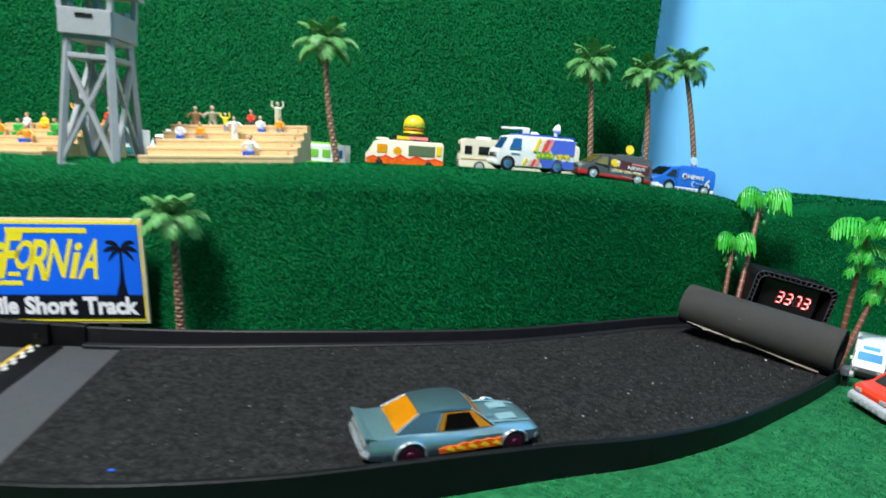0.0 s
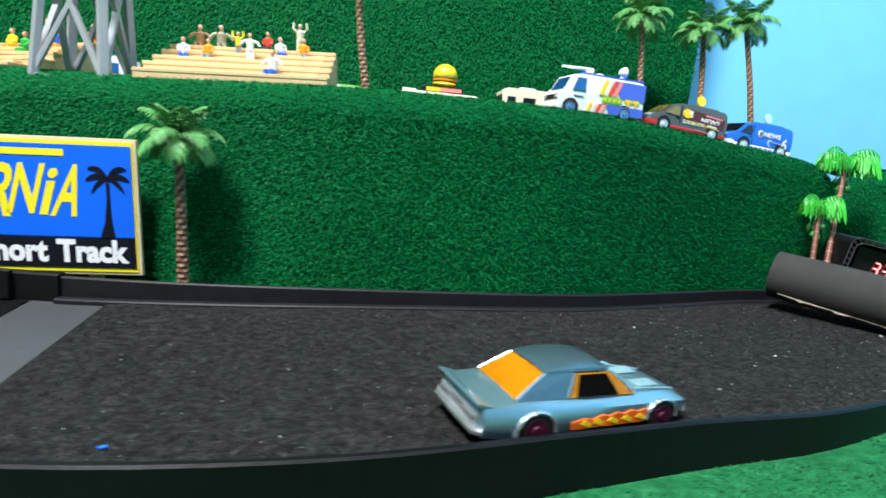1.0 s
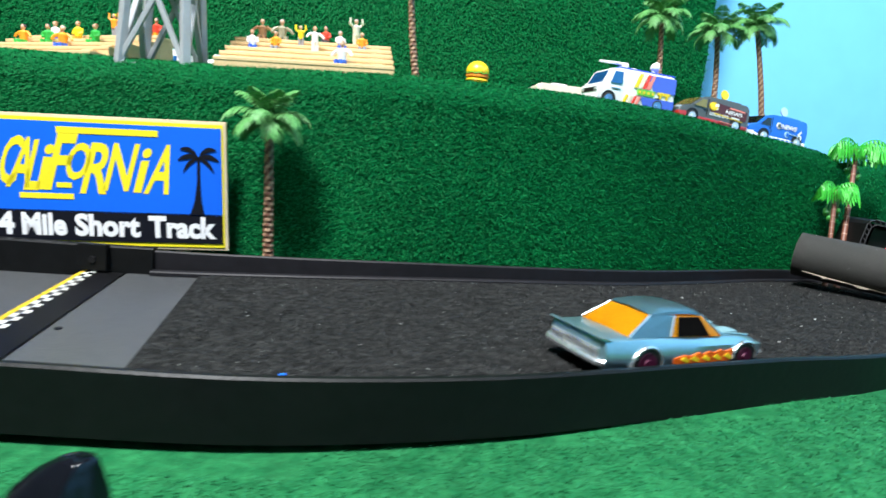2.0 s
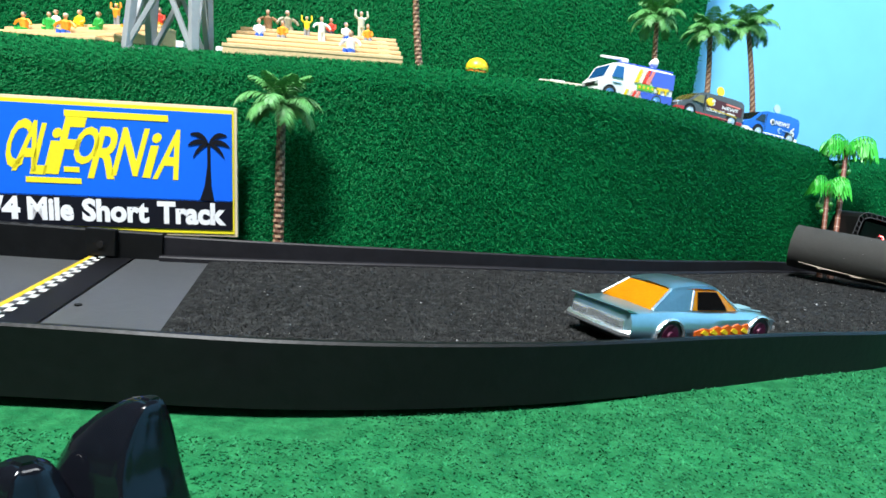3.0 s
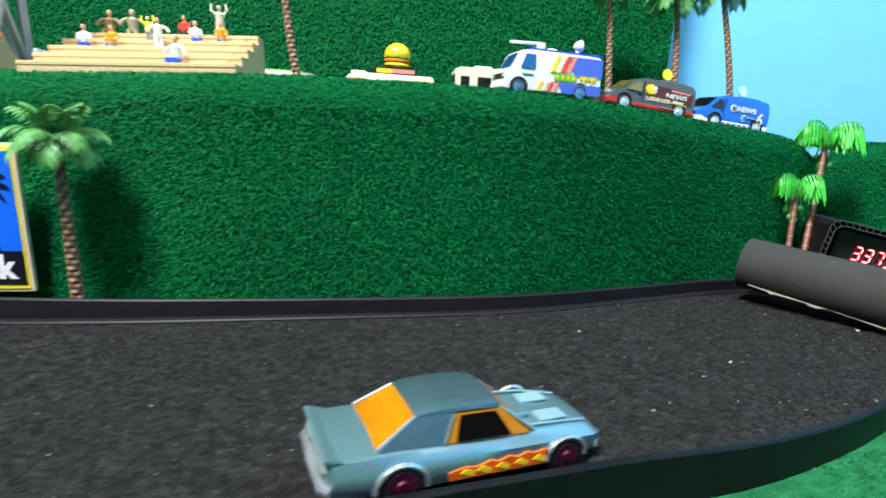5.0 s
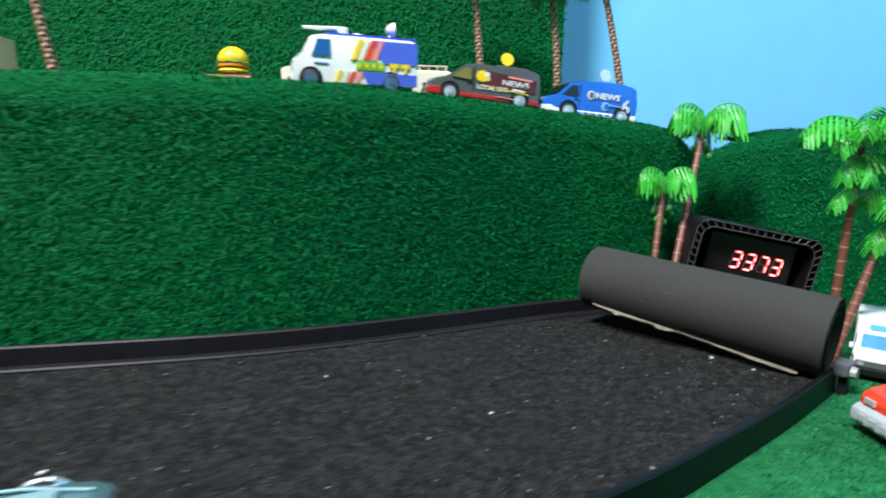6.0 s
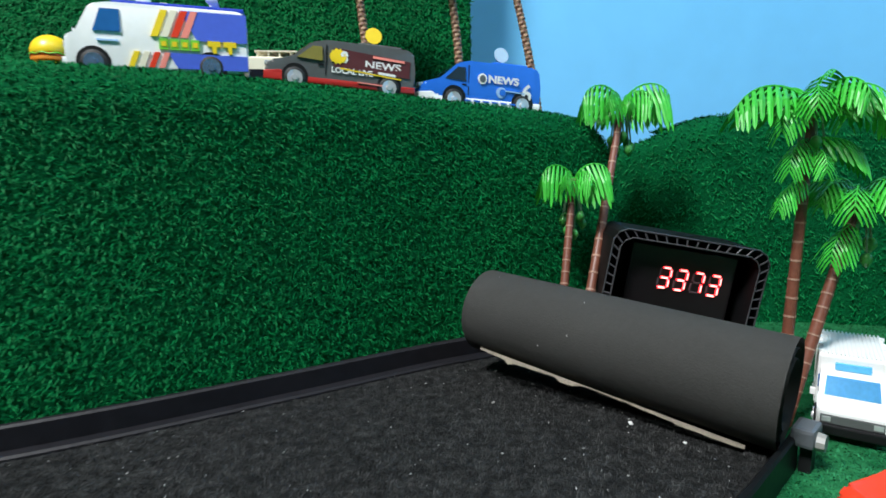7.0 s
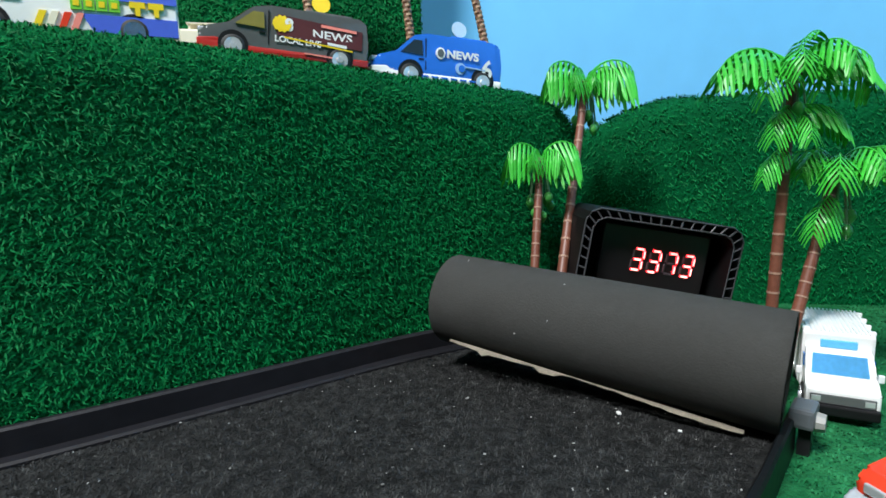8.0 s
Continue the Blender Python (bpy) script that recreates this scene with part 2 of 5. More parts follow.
# track bed, felt, rails
def strip(f, off0, off1, z0, z1, x0, x1, n=60, rise=None):
    """A rail along f, closed at both ends, from off0 to off1 and z0 to z1."""
    bm = bmesh.new()
    rings = []
    e = 0.0007
    for x in np.linspace(x0, x1, n):
        y = f(x)
        h = rise(x) if rise else 0
        prof = ((off0, z0), (off0, z1 + h - e), (off0 + e, z1 + h), (off1 - e, z1 + h), (off1, z1 + h - e), (off1, z0))
        rings.append([bm.verts.new((x, y + o, z)) for o, z in prof])
    for a, b in zip(rings, rings[1:]):
        for k in range(6):
            bm.faces.new((a[k], a[(k + 1) % 6], b[(k + 1) % 6], b[k]))
    bm.faces.new(rings[0])
    bm.faces.new(rings[-1][::-1])
    return bm


def sheet(left, right, off, n=50, under=0.002):
    """A thin sheet across the track between two slanted lines, each ((x, y) at the front, (x, y) at the back)."""
    bm = bmesh.new()
    rows = []
    for i in range(n + 1):
        u = i / n
        row = []
        for k in range(13):
            v = k / 12
            xf, xb = left[0] + (right[0] - left[0]) * u, left[1] + (right[1] - left[1]) * u
            x = xf + (xb - xf) * v
            y0, y1 = front_y(x) + 0.0032, back_y(x) - 0.0002
            row.append((x, y0 + (y1 - y0) * v, track_z(x) + off))
        rows.append(row)
    g = grid(rows)
    bmesh.ops.solidify(g, geom=g.faces[:], thickness=under)
    return g


track = thing("race_track", Matrix(), "black plastic raceway with a grey felt run-out between two rails", "race track")
part("bed", sheet((-0.6, -0.6), (0.2845, 0.2605), -0.0025), M_TRACK, track)
part("front_rail", strip(front_y, 0, 0.003, GROUND, 0.0082, -0.6, 0.286), M_RAIL, track, "glossy black plastic rail", True)
part("back_rail", strip(back_y, 0, 0.003, GROUND, 0.0105, -0.222, 0.262, rise=lambda x: track_z(x) * 0.6), M_RAIL_B, track, "black plastic rail", True)
part("rail_foot", strip(back_y, -0.0056, 0.0, GROUND + 0.004, 0.0027, -0.222, 0.262, rise=lambda x: track_z(x)), M_RAIL_B, track, "", True)
part("back_rail", strip(back_y, -0.002, 0.0045, GROUND, 0.0125, -0.6, -0.222, rise=lambda x: track_z(x) * 0.7), M_RAIL, track, "thicker black joiner rail", True)
part("felt_mat", sheet((-0.168, -0.197), (0.2845, 0.2605), 0.0012, 70, 0.0025), M_FELT, track, "worn dark grey felt mat dotted with lint")
part("side_plate", sheet((-0.207, -0.236), (-0.1685, -0.1975), 0.0, 8, 0.002), M_TRACK, track, "smooth grey plastic plate")
part("line_strip", sheet((-0.226, -0.252), (-0.208, -0.237), 0.0002, 8, 0.002), M_BLACK, track, "black strip with a chequered finish line")
part("yellow_line", sheet((-0.2278, -0.2588), (-0.2252, -0.2562), 0.0006, 4, 0.0006), mat("yellow_tape", (0.85, 0.62, 0.03), 0.5), track)
M_TAPE = mat("white_tape", (0.8, 0.8, 0.78), 0.5)
for i in range(17):
    for k in range(2):
        v0, v1 = (2 * i + k) / 34, (2 * i + k + 1) / 34
        bm = bmesh.new()
        vs = []
        for v, c in ((v0, k), (v1, k), (v1, k + 1), (v0, k + 1)):
            x = -0.2251 + (-0.2561 + 0.2251) * v + 0.0029 * c
            y0, y1 = front_y(x) + 0.0032, back_y(x) - 0.0022
            vs.append(bm.verts.new((x, y0 + (y1 - y0) * v, track_z(x) + 0.0007)))
        bm.faces.new(vs)
        bmesh.ops.solidify(bm, geom=bm.faces[:], thickness=0.0004)
        part("tile", bm, M_TAPE, track)
part("screw", tube(bmesh.new(), [(-0.2145, 0.1720, track_z(-0.214)), (-0.2145, 0.1720, track_z(-0.214) + 0.0006)], 0.0013, 10), M_RAIL, track, "small black screw head")
bm = boxed((-0.252, back_y(-0.252) - 0.0035, 0.0015), (0.015, 0.004, 0.0145), 0.0006)
plate = part("joint_plate", bm, M_RAIL, track)
part("bolt", tube(bmesh.new(), [(-0.2515, back_y(-0.25) - 0.0053, 0.0005), (-0.2515, back_y(-0.25) - 0.0066, 0.0005)], 0.0019, 6), M_BLACK, plate, "hexagon bolt head")


# ---- helpers for things ----
def words(name, text, size, m, material, parent, label="", bold=0.0, width=None, depth=0.00006):
    """Lettering as a thin raised mesh, laid out from its left end; width squeezes it to a length."""
    cu = bpy.data.curves.new(name, "FONT")
    cu.body, cu.size, cu.extrude, cu.offset, cu.resolution_u = text, size, depth, bold, 3
    ob = bpy.data.objects.new(name, cu)
    scene.collection.objects.link(ob)
    bpy.context.view_layer.update()
    me = bpy.data.meshes.new_from_object(ob.evaluated_get(bpy.context.evaluated_depsgraph_get()))
    bpy.data.objects.remove(ob)
    bpy.data.curves.remove(cu)
    xs = [v.co.x for v in me.vertices]
    k = width / (max(xs) - min(xs)) if width else 1.0
    me.transform(m @ Matrix.Diagonal((k, 1, 1, 1)) @ Matrix.Translation((-min(xs), 0, 0)))
    me.name = name
    me.materials.clear()
    me.materials.append(material)
    o = new(name, me)
    o.parent = parent
    return tagged(o, label)


SIDE = Matrix(((-1, 0, 0, 0), (0, 0, 1, 0), (0, 1, 0, 0), (0, 0, 0, 1)))  # lettering on the left-hand side of a vehicle that heads along +x


def on_side(x, y, z):
    return Matrix.Translation((x, y, z)) @ SIDE


M_BONNET = mat("worn_teal", (0.22, 0.37, 0.40), 0.55, metal=0.3, var=0.15, scale=300)
M_TYRE = mat("tyre", (0.012, 0.012, 0.012), 0.6, var=0.2)
M_CHROME = mat("chrome", (0.8, 0.81, 0.83), 0.25, metal=0.6, var=0.05)
M_GLASS_D = mat("dark_window", (0.012, 0.013, 0.015), 0.08, var=0.1, coat=0.5)
M_GLASS_B = mat("blue_window", (0.02, 0.12, 0.34), 0.08, var=0.1, coat=0.5)
M_CABIN_SHADE = mat("cabin_shade", (0.006, 0.005, 0.005), 0.9, var=0.2, spec=0.05)
M_ORANGE = mat("orange_window", (0.74, 0.31, 0.005), 0.2, var=0.12, scale=300, coat=0.3)
M_YELLOW = mat("yellow_paint", (0.85, 0.6, 0.02), 0.35, var=0.06)
M_RIM_R = mat("red_rim", (0.07, 0.008, 0.03), 0.35, metal=0.3)
M_RIM_B = mat("blue_rim", (0.25, 0.4, 0.6), 0.25, metal=0.8)
M_CREAM = mat("cream_paint", (0.78, 0.72, 0.55), 0.4, var=0.05)
M_DKGREY = mat("dark_grey_paint", (0.10, 0.105, 0.105), 0.3, var=0.1, coat=0.4)
M_DKRED = mat("dark_red_paint", (0.4, 0.02, 0.015), 0.3, var=0.08, coat=0.4)
M_GREENP = mat("lime_paint", (0.18, 0.55, 0.05), 0.35, var=0.08)
M_PALEB = mat("pale_blue_paint", (0.35, 0.55, 0.85), 0.4, var=0.08)
M_VIOLET = mat("violet_blue_paint", (0.07, 0.13, 0.62), 0.35, var=0.06, coat=0.3)
M_SALMON = mat("salmon_paint", (0.85, 0.25, 0.2), 0.4, var=0.06)
M_FLAME = mat("flame_orange", (0.80, 0.13, 0.01), 0.35, var=0.45, scale=700)
M_SILVER = mat("silver_trim", (0.62, 0.66, 0.68), 0.25, metal=0.8, var=0.08)


def wheel(parent, x, y, r, w, rim, label=""):
    """A wheel whose outer face looks along +y or -y; tyre with a rim and hub set in it."""
    s = 1 if y > 0 else -1
    t = part("wheel", tube(bmesh.new(), [(x, y - s * w, r), (x, y - s * w * 0.1, r), (x, y, r)], [r, r, r * 0.9], 22), M_TYRE, parent, label or "black tyre with a bright rim", True)
    part("rim", tube(bmesh.new(), [(x, y - s * 0.0006, r), (x, y + s * 0.0003, r), (x, y - s * 0.0002, r)], [r * 0.74, r * 0.71, r * 0.58], 20, False), rim, t, "", True)
    part("hub", tube(bmesh.new(), [(x, y - s * 0.0004, r), (x, y + s * 0.0008, r)], [r * 0.34, r * 0.26], 12), rim, t)
    return t


def smooth_outline(pts, n=4, r=0.25):
    """Rounds the corners of a closed outline."""
    out = []
    k = len(pts)
    for i in range(k):
        a, b, c = Vector(pts[i - 1]), Vector(pts[i]), Vector(pts[(i + 1) % k])
        d = min((a - b).length, (c - b).length) * r
        p, q = b + (a - b).normalized() * d, b + (c - b).normalized() * d
        for j in range(n):
            t = j / (n - 1)
            out.append(tuple((1 - t) ** 2 * p + 2 * t * (1 - t) * b + t * t * q))
    return out


def body_shell(outline, half, tuck, bevel=0.0012, lean=None):
    """A vehicle body: the side outline drawn across the width, its upper part drawn in, with rounded edges."""
    bm = bmesh.new()
    prism(bm, outline, -half, half)
    zs = [p[1] for p in outline]
    z0, z1 = min(zs), max(zs)
    for v in bm.verts:
        f = max(0.0, (v.co.z - z0) / (z1 - z0) - 0.45) / 0.55
        v.co.y *= 1 - tuck * f * f
    caps = [f for f in bm.faces if len(f.verts) == len(outline)]
    edges = list({e for f in caps for e in f.edges})
    bmesh.ops.bevel(bm, geom=edges, offset=bevel, segments=3, affect="EDGES", profile=0.6)
    return bm


# ---- the muscle car on the felt ----
def race_car(m):
    L, W = 0.085, 0.034
    car = thing("toy_car", m, "metallic teal die-cast muscle car with orange windows on the felt", "toy car")
    # sections along the length: x, half width at belt, half width at top, sill, belt, top
    secs = [(-0.5, 0.40, 0.38, 0.0050, 0.0105, 0.0128), (-0.485, 0.455, 0.42, 0.0042, 0.0108, 0.0142), (-0.40, 0.475, 0.43, 0.0032, 0.0108, 0.0140), (-0.29, 0.485, 0.43, 0.0032, 0.0110, 0.0142),
            (-0.15, 0.48, 0.42, 0.003, 0.0108, 0.0140), (0.0, 0.475, 0.41, 0.003, 0.0104, 0.0132), (0.12, 0.475, 0.41, 0.003, 0.0102, 0.0128), (0.25, 0.475, 0.40, 0.003, 0.0100, 0.0122), (0.36, 0.475, 0.39, 0.0032, 0.0098, 0.0115), (0.45, 0.45, 0.36, 0.0038, 0.0092, 0.0104), (0.49, 0.40, 0.31, 0.0050, 0.0086, 0.0094), (0.5, 0.36, 0.28, 0.0058, 0.0082, 0.0088)]
    bm = bmesh.new()
    rings = []
    for x, hb, ht, s, b, t in secs:
        prof = [(-hb * 0.94, s), (-hb, s + 0.0012), (-hb * 1.01, (s + b) / 2), (-hb, b), (-ht, t - 0.0005), (-ht * 0.85, t), (0, t + 0.0003), (ht * 0.85, t), (ht, t - 0.0005), (hb, b), (hb * 1.01, (s + b) / 2), (hb, s + 0.0012), (hb * 0.94, s)]
        rings.append([bm.verts.new((x * L, y * W, z)) for y, z in prof])
    for a, b in zip(rings, rings[1:]):
        for k in range(len(a)):
            bm.faces.new((a[k], a[(k + 1) % len(a)], b[(k + 1) % len(b)], b[k]))
    bm.faces.new(rings[0])
    bm.faces.new(rings[-1][::-1])
    part("body", bm, M_TEAL, car, "metallic teal painted body", True)
    # roof: lofted greenhouse
    bm = bmesh.new()
    rings = []
    for x, hw, z, lo in ((-0.22, 0.30, 0.0217, 0.0), (-0.19, 0.315, 0.0225, 0.0), (-0.12, 0.32, 0.0230, 0.0), (-0.05, 0.32, 0.0231, 0.0), (0.02, 0.318, 0.0228, 0.0), (0.07, 0.31, 0.0222, 0.0), (0.09, 0.30, 0.0215, 0.0)):
        rings.append([bm.verts.new((x * L, y * W * hw, z - dz)) for y, dz in ((-1.03, 0.0016), (-1, 0.0006), (-0.8, 0), (0, -0.0004), (0.8, 0), (1, 0.0006), (1.03, 0.0016))])
    for a, b in zip(rings, rings[1:]):
        for k in range(6):
            bm.faces.new((a[k], a[k + 1], b[k + 1], b[k]))
    bmesh.ops.solidify(bm, geom=bm.faces[:], thickness=0.0008)
    part("roof", bm, M_TEAL, car, "", True)

    def pane(name, corners, material, label):
        b2 = bmesh.new()
        b2.faces.new([b2.verts.new((u * L, v * W, z)) for u, v, z in corners])
        bmesh.ops.solidify(b2, geom=b2.faces[:], thickness=0.0006)
        return part(name, b2, material, car, label)

    pane("rear_window", [(-0.345, -0.37, 0.0142), (-0.345, 0.37, 0.0142), (-0.215, 0.29, 0.0212), (-0.215, -0.29, 0.0212)], M_ORANGE, "orange tinted rear window")
    pane("windscreen", [(0.215, -0.38, 0.0124), (0.215, 0.38, 0.0124), (0.085, 0.29, 0.0210), (0.085, -0.29, 0.0210)], M_ORANGE, "orange tinted windscreen")
    for s in (-1, 1):
        pane("side_window", [(-0.125, s * 0.41, 0.0138), (0.195, s * 0.40, 0.0128), (0.088, s * 0.318, 0.0203), (-0.085, s * 0.33, 0.0208)], M_ORANGE, "orange side window around a dark opening")
        # matt black pane: the cabin's inner shade is painted, there is no hole
        pane("cabin_opening", [(-0.088, s * 0.420, 0.0141), (0.118, s * 0.414, 0.0134), (0.066, s * 0.340, 0.0201), (-0.066, s * 0.344, 0.0204)], M_CABIN_SHADE, "black pane for the shaded cabin in the open side window")
        pane("rear_pillar", [(-0.345, s * 0.395, 0.0138), (-0.125, s * 0.414, 0.0138), (-0.083, s * 0.332, 0.0212), (-0.218, s * 0.312, 0.0213)], M_TEAL, "")
        for a, b, r in (((-0.345, 0.378, 0.0146), (-0.217, 0.300, 0.0210), 0.0006), ((-0.128, 0.418, 0.0140), (-0.088, 0.338, 0.0208), 0.0004), ((0.215, 0.385, 0.0130), (0.088, 0.298, 0.0206), 0.0004)):
            part("window_trim", tube(bmesh.new(), [(a[0] * L, s * a[1] * W, a[2]), (b[0] * L, s * b[1] * W, b[2])], r, 8), M_SILVER, car, "bright silver edge")
        # flame decal
        y = s * 0.482 * W
        base = [(-0.115, 0.0042), (0.24, 0.0040), (0.245, 0.0085), (0.20, 0.0078), (0.17, 0.0086), (0.13, 0.0076), (0.10, 0.0084), (0.06, 0.0074), (0.03, 0.0082), (-0.02, 0.0070), (-0.06, 0.0076), (-0.12, 0.0066)]
        fl = part("flame_decal", prism(bmesh.new(), [(u * L, z) for u, z in base], y - 0.0004, y + 0.0004), M_FLAME, car, "orange and yellow flames")
        for u in (0.22, 0.15, 0.08, 0.01, -0.05):
            part("flame_tongue", prism(bmesh.new(), [((u + 0.018) * L, 0.0045), ((u + 0.02) * L, 0.0058), ((u - 0.01) * L, 0.0072), ((u - 0.03) * L, 0.0060), ((u - 0.008) * L, 0.0052)], y - 0.0006, y + 0.0006), M_YELLOW, fl)
        # wheel arches with pale lips
        for u, r in ((-0.275, 0.0066), (0.325, 0.0060)):
            pts = [(u * L + math.cos(a) * (r + 0.0006), y * 1.02, 0.0045 + math.sin(a) * (r + 0.0004)) for a in np.linspace(0.02, math.pi - 0.02, 15)]
            part("arch_lip", tube(bmesh.new(), pts, 0.0008, 6), M_SILVER, car, "pale worn wheel-arch lip", True)
            part("arch", tube(bmesh.new(), [(u * L, y * 0.9, 0.0045), (u * L, y * 1.018, 0.0045)], r, 20), M_BLACK, car, "", True)
            wheel(car, u * L, y * 1.035, r * 0.86, 0.005, M_RIM_R)
    # tail panel, bumper, lip spoiler
    tail = part("tail_panel", boxed((-0.502 * L, 0, 0.0093), (0.001, 0.78 * W, 0.004), 0.0004), M_SILVER, car, "silver tail panel")
    for s in (-1, 1):
        part("tail_lamp", boxed((-0.5085 * L, s * 0.25 * W, 0.0097), (0.0008, 0.22 * W, 0.0022), 0.0003), M_SILVER, tail)
    part("rear_bumper", tube(bmesh.new(), [(-0.49 * L, -0.46 * W, 0.0068), (-0.512 * L, -0.4 * W, 0.0066), (-0.516 * L, 0, 0.0066), (-0.512 * L, 0.4 * W, 0.0066), (-0.49 * L, 0.46 * W, 0.0068)], 0.0013, 8), M_SILVER, car, "worn silver bumper", True)
    part("front_bumper", tube(bmesh.new(), [(0.46 * L, -0.44 * W, 0.0058), (0.495 * L, -0.36 * W, 0.0055), (0.51 * L, 0, 0.0055), (0.495 * L, 0.36 * W, 0.0055), (0.46 * L, 0.44 * W, 0.0058)], 0.0011, 8), M_SILVER, car, "silver bumper", True)
    bm = prism(bmesh.new(), [(-0.45 * L, 0.0138), (-0.495 * L, 0.0141), (-0.514 * L, 0.0150), (-0.502 * L, 0.0152)], -0.43 * W, 0.43 * W)
    part("spoiler", bm, M_TEAL, car, "ducktail spoiler")
    part("chassis", boxed((0, 0, 0.0032), (0.9 * L, 0.8 * W, 0.0024), 0.0005), M_BLACK, car, "black chassis")
    # bonnet scoops and panels
    for s in (-1, 1):
        part("bonnet_panel", boxed((0.33 * L, s * 0.17 * W, 0.01245), (0.11 * L, 0.17 * W, 0.0006), 0.0002, None), M_BONNET, car, "pale square panel on the bonnet").rotation_euler = (0, 0, 0)
        part("bonnet_rib", tube(bmesh.new(), [(0.17 * L, s * 0.32 * W, 0.0134), (0.3 * L, s * 0.31 * W, 0.0128), (0.46 * L, s * 0.26 * W, 0.0108)], 0.0004, 6), M_BONNET, car, "", True)
    part("bonnet_scoop", boxed((0.215 * L, 0, 0.0134), (0.06 * L, 0.34 * W, 0.0014), 0.0005), M_TEAL, car)
    return car


race_car(pose(0.0140, 0.1668, 0.0014, 0, 0, 21))


# ---- vans on the hill ----
def news_truck(m):
    """White camper-type broadcast van with stripes."""
    L, W, H = 0.0740, 0.027, 0.0315
    van = thing("toy_van", m, "white and blue die-cast broadcast van with coloured stripes and roof dishes", "toy van", "vans on the hill")
    base = 0.0035
    out = [(-0.5, base), (-0.5, H), (0.26, H), (0.36, H * 0.96), (0.44, 0.0185), (0.495, 0.0165), (0.5, 0.0095), (0.5, base)]
    part("body", body_shell(smooth_outline([(x * L, z) for x, z in out], 4, 0.18), W / 2, 0.07), M_WHITE, van, "glossy white body", True)
    part("roof_panel", boxed((-0.12 * L, 0, H + 0.0004), (0.74 * L, W * 0.86, 0.0022), 0.0008), mat("deep_blue_paint", (0.015, 0.05, 0.5), 0.3, coat=0.4), van, "blue roof panel")
    part("chassis", boxed((0, 0, 0.0035), (0.94 * L, W * 0.8, 0.002)), M_BLACK, van)
    for s in (1, -1):
        y = s * W / 2

        def P(name, pts, material, label="", y=y, s=s, dy=0.0, thick=0.0003):
            bm = prism(bmesh.new(), [(u * L, z) for u, z in pts], y - s * 0.0016, y + s * thick)
            for v in bm.verts:
                f = max(0.0, (v.co.z - base) / (H - base) - 0.45) / 0.55
                v.co.y *= 1 - 0.07 * f * f
            return part(name, bm, material, van, label)

        P("side_window", [(0.350, 0.0190), (0.205, 0.0190), (0.205, 0.0285), (0.305, 0.0285)], M_GLASS_B, "dark blue cab window", thick=0.0004)
        P("rear_panel", [(-0.5, 0.017), (-0.21, 0.017), (-0.12, 0.0298), (-0.5, 0.0298)], M_VIOLET, "violet-blue panel", thick=0.0004)
        P("lower_panel", [(-0.5, 0.0045), (-0.095, 0.0045), (-0.045, 0.0112), (-0.5, 0.0112)], M_VIOLET, "violet-blue panel", thick=0.0004)
        for i, mt in enumerate((M_YELLOW, M_CREAM, M_RED, M_SALMON)):
            u = 0.045 - i * 0.055
            P("stripe", [(u, 0.018), (u - 0.040, 0.018), (u - 0.100, 0.0296), (u - 0.06, 0.0296)], mt, "", thick=0.0006)
            u = 0.175 - i * 0.055
            P("stripe", [(u, 0.0045), (u - 0.032, 0.0045), (u - 0.068, 0.0112), (u - 0.036, 0.0112)], mt, "", thick=0.0006)
        # channel badge as plain coloured shapes
        for i in range(4):
            u = 0.0 - i * 0.058
            P("badge_block", [(u, 0.0125), (u - 0.05, 0.0125), (u - 0.05, 0.0172), (u, 0.0172)], M_GREENP, "lime green badge block", thick=0.0008)
            P("badge_block", [(u - 0.012, 0.0138), (u - 0.04, 0.0138), (u - 0.04, 0.0160), (u - 0.012, 0.0160)], M_YELLOW, "", thick=0.0010)
        for u in (-0.27, -0.36):
            P("badge_block", [(u, 0.0148), (u - 0.075, 0.0148), (u - 0.075, 0.0172), (u, 0.0172)], M_YELLOW, "orange-yellow badge block", thick=0.0008)
            P("badge_block", [(u - 0.028, 0.0118), (u - 0.05, 0.0118), (u - 0.052, 0.015), (u - 0.024, 0.015)], M_YELLOW, "", thick=0.0008)
        P("door_mark", [(0.33, 0.0148), (0.22, 0.0148), (0.22, 0.0156), (0.33, 0.0156)], M_PALEB, "", thick=0.0005)
        for u in (0.355, -0.285):
            part("arch", tube(bmesh.new(), [(u * L, y * 0.8, 0.0058), (u * L, y * 1.012, 0.0058)], 0.0068, 20), M_BLACK, van, "", True)
            wheel(van, u * L, y * 1.03, 0.0056, 0.004, M_RIM_B)
    bm = bmesh.new()
    bm.faces.new([bm.verts.new(p) for p in ((0.445 * L, -W * 0.42, 0.0188), (0.445 * L, W * 0.42, 0.0188), (0.372 * L, W * 0.39, 0.0288), (0.372 * L, -W * 0.39, 0.0288))])
    bmesh.ops.solidify(bm, geom=bm.faces[:], thickness=-0.0008)
    part("windscreen", bm, M_GLASS_B, van, "blue tinted windscreen")
    part("grille", boxed((0.5 * L, 0, 0.0128), (0.0012, W * 0.86, 0.0034), 0.0004), M_BLACK, van)
    part("bumper", boxed((0.5 * L, 0, 0.006), (0.003, W * 0.98, 0.0034), 0.001), M_WHITE, van)
    for s in (-1, 1):
        part("headlamp", boxed((0.5 * L, s * W * 0.36, 0.0128), (0.0018, W * 0.16, 0.0026), 0.0005), M_CHROME, van)
